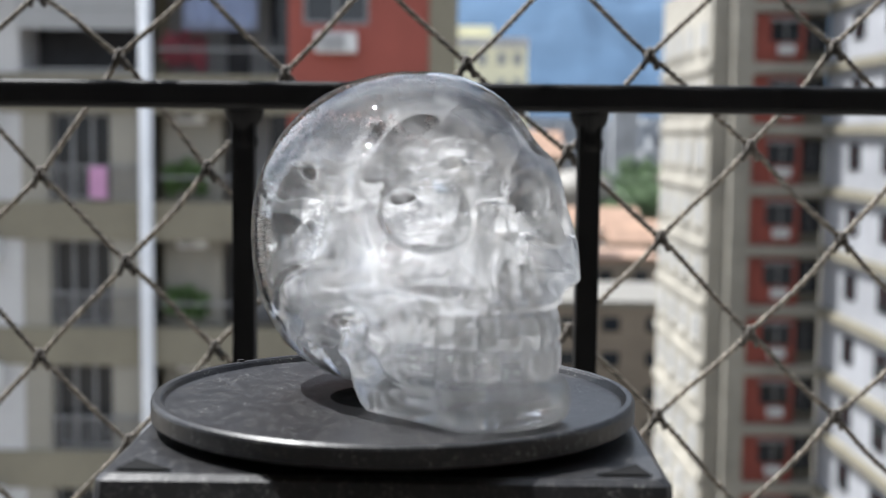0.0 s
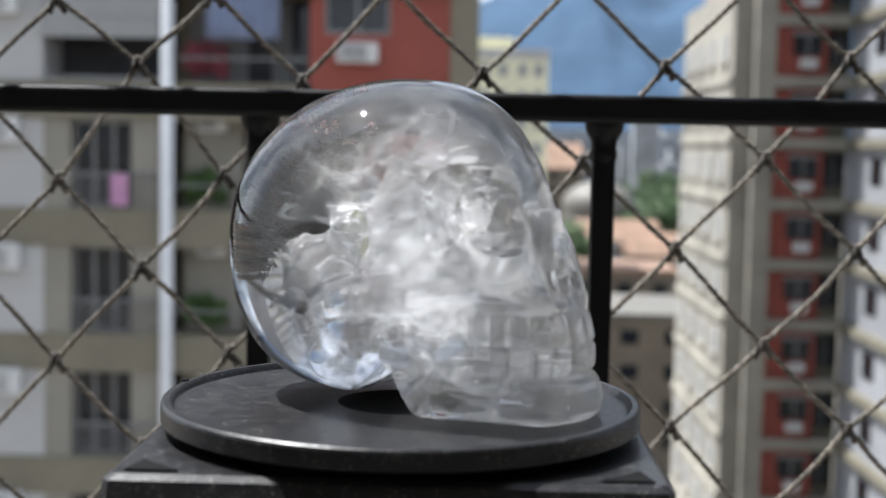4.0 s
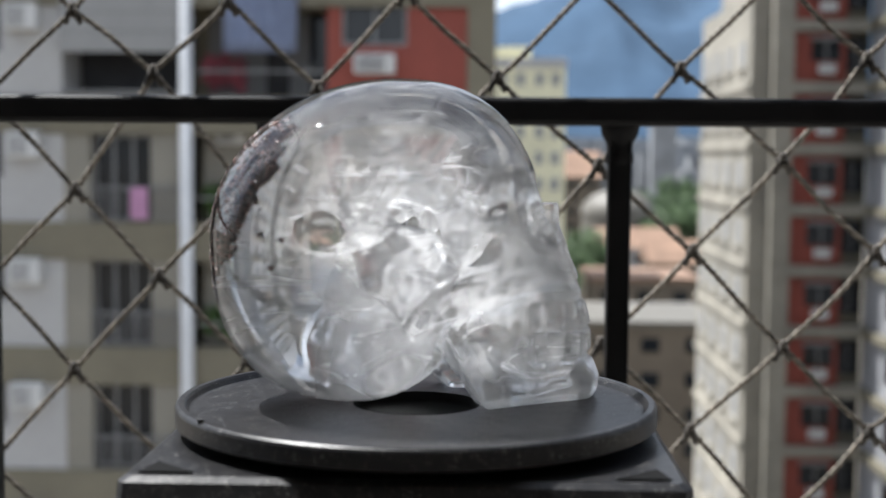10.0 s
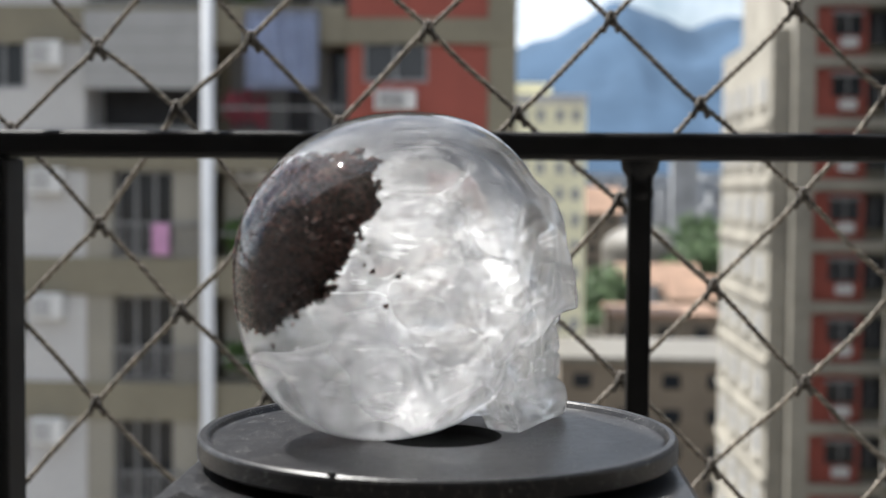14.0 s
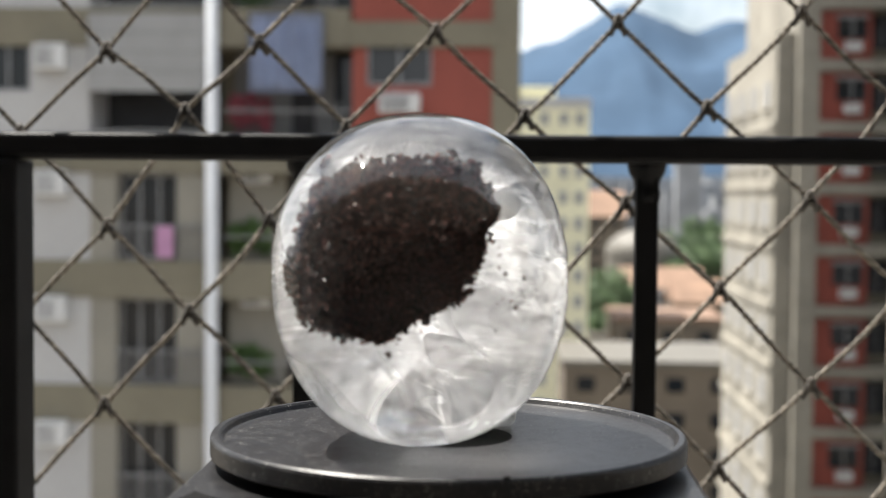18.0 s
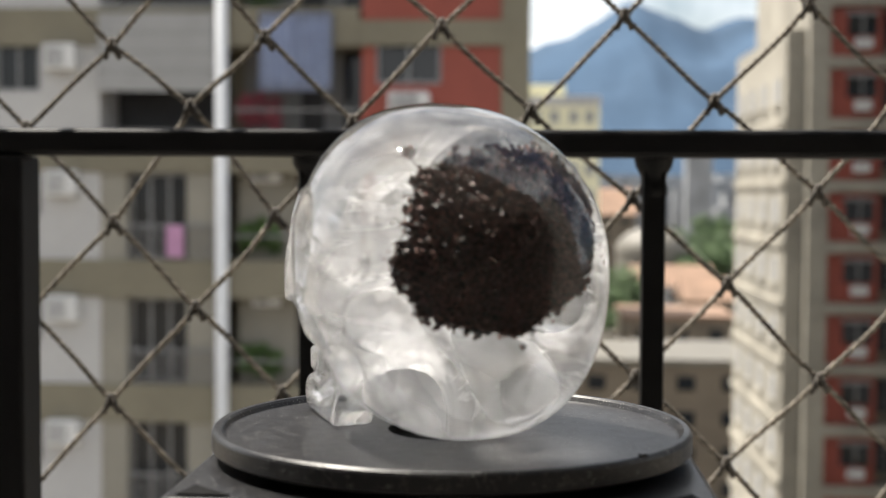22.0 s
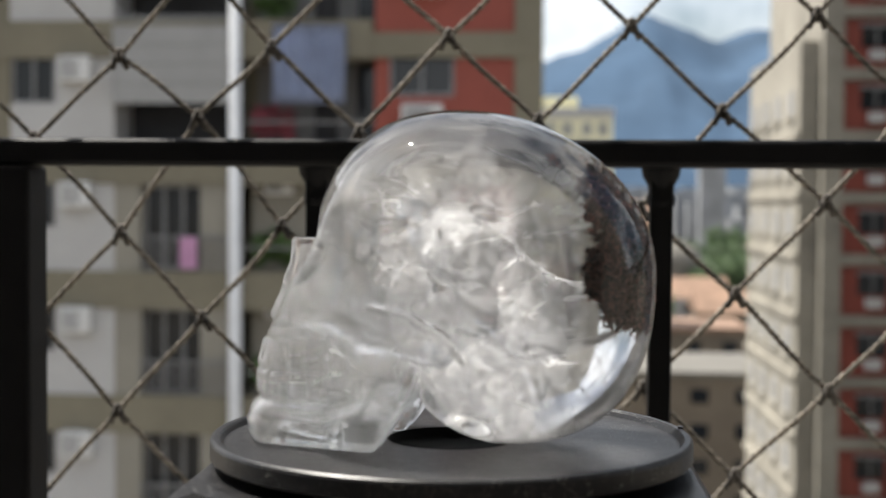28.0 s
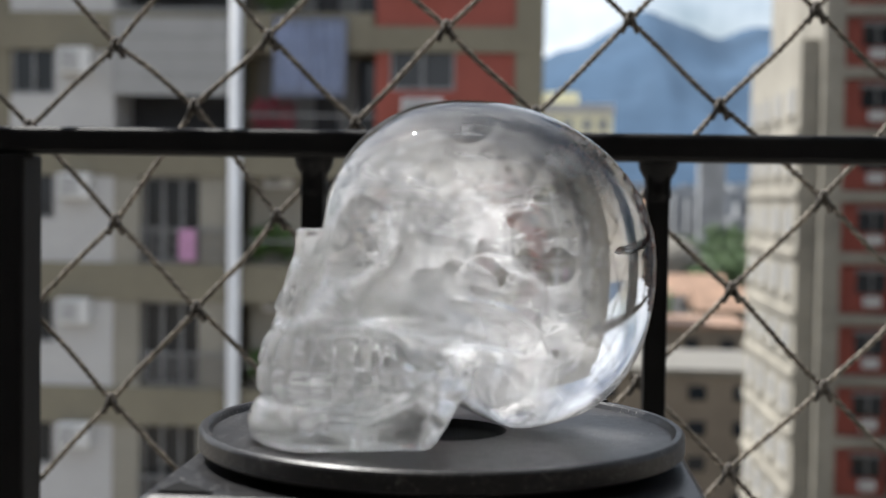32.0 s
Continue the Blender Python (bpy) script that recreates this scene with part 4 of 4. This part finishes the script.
def red_tower():
    Y = 62.0
    X = lambda p: 62.25 * ((p - 784) / 2317.0 - 0.047) + 0.014
    S = 62.25 / 2317.0
    zz = lambda p: 0.0445 + S * (337 - p) - GROUND_Z
    h = thing("apartment_tower", (0, Y, GROUND_Z), "tall cream tower with red window panels", "building")
    x0, x1 = X(1385), X(1556)
    top = 62.0
    part("core", boxbm(x0 + 0.3, x1, 0.6, 14, 0, top), M_BEIGE, h)
    part("corner_pier", boxbm(x0, X(1420), -0.2, 14, 0, top), M_TOWER, h)
    pitch = 107 * S
    for k in range(-6, 12):
        b = zz(205 + k * 107)
        if b < 0.3 or b + pitch > top:
            continue
        part("slab", boxbm(X(1420), x1, -0.25, 0.6, b - 0.55, b - 0.02), M_TOWER, h)
        part("red_panel", boxbm(X(1420), X(1510), 0, 0.6, b, b + pitch - 0.6), M_RED, h)
        w = part("window", boxbm(X(1450), X(1500), -0.06, -0.002, b + 0.95, b + 2.0), M_GLASS, h)
        part("window_frame", boxbm(X(1448), X(1502), -0.10, -0.062, b + 1.9, b + 2.05), M_FRAME, w)
        part("window_frame", boxbm(X(1474), X(1477), -0.10, -0.062, b + 0.95, b + 1.9), M_FRAME, w)
        part("air_conditioner", boxbm(X(1462), X(1490), -0.35, -0.01, b + 0.35, b + 0.8), M_AC, h)
        w = part("window", boxbm(X(1516), X(1550), 0.45, 0.59, b + 0.5, b + 2.1), M_GLASS, h)
        part("window_frame", boxbm(X(1532), X(1534), 0.40, 0.449, b + 0.5, b + 2.1), M_FRAME, w)

    # sunlit lower wing that runs back from the tower's corner
    g = thing("side_wing", (0, 0, GROUND_Z), "sunlit weathered white wing with rows of windows", "building")
    xw = x0 + 0.002
    ztop = 7.8 - GROUND_Z
    part("wing_wall", boxbm(xw, xw + 3.5, 62.25 + 14.1, 62.25 + 14.6, 0, ztop), M_TOWER, g)
    part("wing_wall", boxbm(xw + 0.4, xw + 3.5, 76.0, 76.3, 0, ztop), M_TOWER, g)
    part("wing_core", boxbm(x0 - 0.9, x0 - 0.02, 62.6, 77, 0, ztop), M_TOWER, g)
    for k in range(-6, 12):
        b = zz(205 + k * 107)
        if b < 0.3 or b + pitch > ztop:
            continue
        part("floor_slab", boxbm(x0 - 1.05, x0 - 0.9, 62.7, 77, b - 0.35, b - 0.05), M_TOWER, g)
        for q in range(4):
            y = 64 + q * 3.4
            w = part("window", boxbm(x0 - 0.96, x0 - 0.901, y, y + 1.5, b + 0.8, b + 2.0), M_BLIND, g)
            part("window_sill", boxbm(x0 - 1.1, x0 - 0.961, y - 0.1, y + 1.6, b + 0.65, b + 0.79), M_TOWER, w)
    # white wing that comes forward on the other side
    f = thing("forward_wing", (0, 0, GROUND_Z), "plain white rendered wing with ledges", "building")
    part("wing_wall", boxbm(x1 + 0.02, x1 + 12, 30, 62.5, 0, top), M_WING, f)
    for k in range(-6, 12):
        b = zz(205 + k * 107)
        if b < 0.3 or b + pitch > top:
            continue
        part("ledge", boxbm(x1 - 0.25, x1 + 0.019, 30, 61.7, b - 0.45, b - 0.05), M_BEIGE, f)
        for q in range(6):
            y = 34 + q * 4.6
            w = part("window", boxbm(x1 - 0.04, x1 + 0.019, y, y + 1.6, b + 0.8, b + 2.0), M_GLASS, f)


def yellow_tower():
    Y = 150.0
    S = 150.25 / 2317
    X = lambda p: 150.25 * ((p - 784) / 2317.0 - 0.047) + 0.014
    zz = lambda p: 0.0445 + S * (337 - p) - GROUND_Z
    h = thing("yellow_apartment_tower", (0, Y, GROUND_Z), "pale yellow apartment tower with small windows", "building")
    part("body", boxbm(X(860), X(1025), 0, 12, 0, zz(178)), M_CREAM, h)
    part("roof_house", boxbm(X(880), X(965), 2, 9, zz(178), zz(145)), M_CREAM, h)
    part("parapet", boxbm(X(858), X(1027), -0.2, 0.3, zz(178) - 0.4, zz(178) + 0.7), M_WHITE, h)
    for k in range(12):
        z = zz(215 + 46 * k)
        if z < 1:
            break
        for a in (906, 938, 972, 1000):
            part("window", boxbm(X(a), X(a + 15), -0.12, -0.01, z, z + 1.4), M_BLIND, h)


def low_town():
    rng = random.Random(12)
    ground = bmesh.new()
    n = 48
    rad = [0.0] + [12 * 1.16 ** i for i in range(40)]
    rad = [r for r in rad if r < 4300]
    rings = [[ground.verts.new((0, 0, GROUND_Z))]] + [[ground.verts.new((r * math.cos(2 * math.pi * i / n), r * math.sin(2 * math.pi * i / n), GROUND_Z)) for i in range(n)] for r in rad[1:]]
    for i in range(n):
        ground.faces.new((rings[0][0], rings[1][i], rings[1][(i + 1) % n]))
    for a, b in zip(rings[1:], rings[2:]):
        for i in range(n):
            j = (i + 1) % n
            ground.faces.new((a[i], b[i], b[j], a[j]))
    tagged(part("ground", ground, M_GROUND), "dusty city ground between the buildings", "ground", kind="structure")

    def at(px, py, d):
        """Place in the view at depth d, from a bearing given in the picture's units."""
        return Vector((d * ((px - 784) / 2317.0 - 0.047), d, 0.0445 + d * (337 - py) / 2317.0))

    def house(px0, px1, ptop, d, deep, wall, roof, label, gable=0.0):
        a, b = at(px0, ptop, d), at(px1, ptop, d)
        z1 = a.z - GROUND_Z
        h = thing("low_building", (a.x, d, GROUND_Z), label, "building", "low buildings")
        w = b.x - a.x
        part("wall", boxbm(0, w, 0, deep, 0, z1), wall, h)
        bm = bmesh.new()
        if gable:
            v = [bm.verts.new(p) for p in ((-0.4, -0.4, z1), (w + 0.4, -0.4, z1), (w + 0.4, deep + 0.4, z1), (-0.4, deep + 0.4, z1), (-0.4, deep / 2, z1 + gable), (w + 0.4, deep / 2, z1 + gable))]
            for q in ((0, 1, 5, 4), (2, 3, 4, 5), (0, 4, 3), (1, 2, 5), (3, 2, 1, 0)):
                bm.faces.new([v[i] for i in q])
        else:
            box(bm, -0.3, w + 0.3, -0.3, deep, z1, z1 + 0.5)
        part("roof", bm, roof, h)
        k = max(1, int(w / 4))
        for i in range(k):
            for s in range(max(1, int(z1 / 3.2))):
                xx = (i + 0.3) * w / k
                zt = z1 - 1.0 - 3.2 * s
                if zt - 1.3 > 0:
                    part("window", boxbm(xx, xx + w / k * 0.4, -0.1, -0.01, zt - 1.3, zt), M_GLASS, h)

    house(985, 1300, 640, 118, 16, M_TAN, M_TIN, "tan concrete building with pale flat roof")
    house(1075, 1265, 560, 150, 14, M_TAN, M_ROOF, "low tan building under construction")
    house(1000, 1120, 590, 165, 10, M_WHITE, M_TIN, "low white building with sheet roof")
    house(985, 1090, 375, 300, 20, M_TAN, M_ROOF, "clay-roofed low house among trees", 6)
    house(1090, 1230, 500, 210, 14, M_WHITE, M_ROOF, "clay-roofed white low house", 3)
    house(1180, 1330, 525, 190, 12, M_TAN, M_ROOF, "clay-roofed tan low house", 3)
    # pale domed hall
    c = at(1120, 440, 240)
    h = thing("domed_hall", (c.x, c.y, GROUND_Z), "pale domed hall roof among trees", "building")
    z1 = c.z - GROUND_Z
    part("drum", lathe(((0, 0), (6.6, 0), (6.6, z1), (0, z1)), 40), M_TIN, h)
    part("dome", lathe([(6.8 * math.cos(a), z1 + 4.6 * math.sin(a)) for a in [i * math.pi / 20 for i in range(10)]] + [(0, z1 + 4.6)], 40), M_TIN, h, smooth=True)

    def tree(px, py, d, r):
        p = at(px, py, d)
        hgt = p.z - GROUND_Z
        t = thing("tree", (p.x, d, GROUND_Z), "leafy green tree between the houses", "tree", "trees in the town")
        bm = bmesh.new()
        tube(bm, [Vector((0, 0, 0)), Vector((0.1, 0, hgt * 0.5)), Vector((0, 0.1, hgt * 0.9))], [r * 0.11, r * 0.08, r * 0.03], 7)
        for i in range(4):
            a = i * 1.6 + px
            tube(bm, [Vector((0.08, 0, hgt * 0.55)), Vector((math.cos(a) * r * 0.6, math.sin(a) * r * 0.6, hgt * 0.9))], [r * 0.05, r * 0.015], 5)
        part("trunk", bm, M_BARK, t)
        bm = bmesh.new()
        for i in range(7):
            a = i * 0.9 + px
            clumps(bm, (math.cos(a) * r * 0.55, math.sin(a) * r * 0.55, hgt - r * 0.1 + r * 0.35 * math.sin(i * 2.1)), (r * 0.62, r * 0.62, r * 0.5), 170, r * 0.13, rng)
        part("crown", bm, M_LEAF_FAR, t)

    for px, py, d, r in ((1205, 440, 260, 5.5), (1240, 428, 275, 6), (1180, 460, 235, 4), (1060, 500, 190, 4.2), (1040, 530, 180, 3.5), (1090, 520, 200, 4),
                         (1260, 455, 240, 5), (1010, 425, 320, 6), (1150, 420, 330, 6), (1225, 398, 420, 7), (1050, 570, 170, 3)):
        tree(px, py, d, r)

    # hazy far city below the mountains
    bm = bmesh.new()
    for _ in range(640):
        d = rng.uniform(450, 2200)
        x = d * rng.uniform(-0.05, 0.32)
        w, hh = rng.uniform(8, 24), rng.uniform(12, 32) + max(0, rng.gauss(0, 7)) + d * 0.005
        box(bm, x, x + w, d, d + w, GROUND_Z, GROUND_Z + hh)
    tagged(part("far_city", bm, M_FARCITY), "distant pale city blocks below the mountains", "city", kind="stuff")

    # wooded mountain range, distance haze put into its blue colour
    bm = bmesh.new()
    nx, ny = 260, 34
    grid = []
    for i in range(nx + 1):
        col = []
        u = -0.55 + 1.5 * i / nx
        for j in range(ny + 1):
            f = j / ny
            d = 2500 + 1700 * f
            x = u * 3400
            peak = float(np.interp(u, (-0.55, -0.1, 0, 0.04, 0.078, 0.105, 0.142, 0.175, 0.2, 0.24, 0.32, 0.6, 0.95), (0.08, 0.1, 0.108, 0.122, 0.146, 0.134, 0.123, 0.136, 0.129, 0.144, 0.13, 0.11, 0.08)))
            peak += 0.004 * noise.fractal(Vector((u * 22, 0.4, 0.0)), 0.9, 2.0, 5)
            rise = math.sin(min(1, f * 1.35) * math.pi / 2) if f < 0.75 else 1 - (f - 0.75) * 1.5
            z = 3760 * peak * rise * (1 + 0.30 * max(0, 0.7 - f) * noise.fractal(Vector((u * 14, f * 5, 3.0)), 0.8, 2.0, 5))
            col.append(bm.verts.new((x, d, GROUND_Z + max(0.5, z + 20 * f))))
        grid.append(col)
    for i in range(nx):
        for j in range(ny):
            bm.faces.new((grid[i][j], grid[i + 1][j], grid[i + 1][j + 1], grid[i][j + 1]))
    tagged(part("mountains", bm, M_HILL, smooth=True), "wooded mountain range on the horizon, haze painted blue", "mountain", kind="structure")


M_FARCITY = mat("hazy_city", (0.27, 0.28, 0.29), 0.9, 0, 0.3, 0.03, 0.2)

balcony()
railing()
net()
PLATE = turntable()
SKULL = crystal_skull()
facing_block()
red_tower()
yellow_tower()
low_town()


def motions():
    """The plate turns at an even pace and carries the skull round with it."""
    plate, skull = [], []
    for k in range(33):
        a = -15.0 + 8.5 * (k - 6) if k > 6 else -58.5 + 7.0 * k + 0.25 * k * k / 6
        turn = pose(0, 0, 0, 0, 0, a)
        plate.append((k, turn))
        skull.append((k, turn @ pose(0.0, 0.0042, -0.0012)))
    walk(PLATE, plate)
    walk(SKULL, skull)


motions()
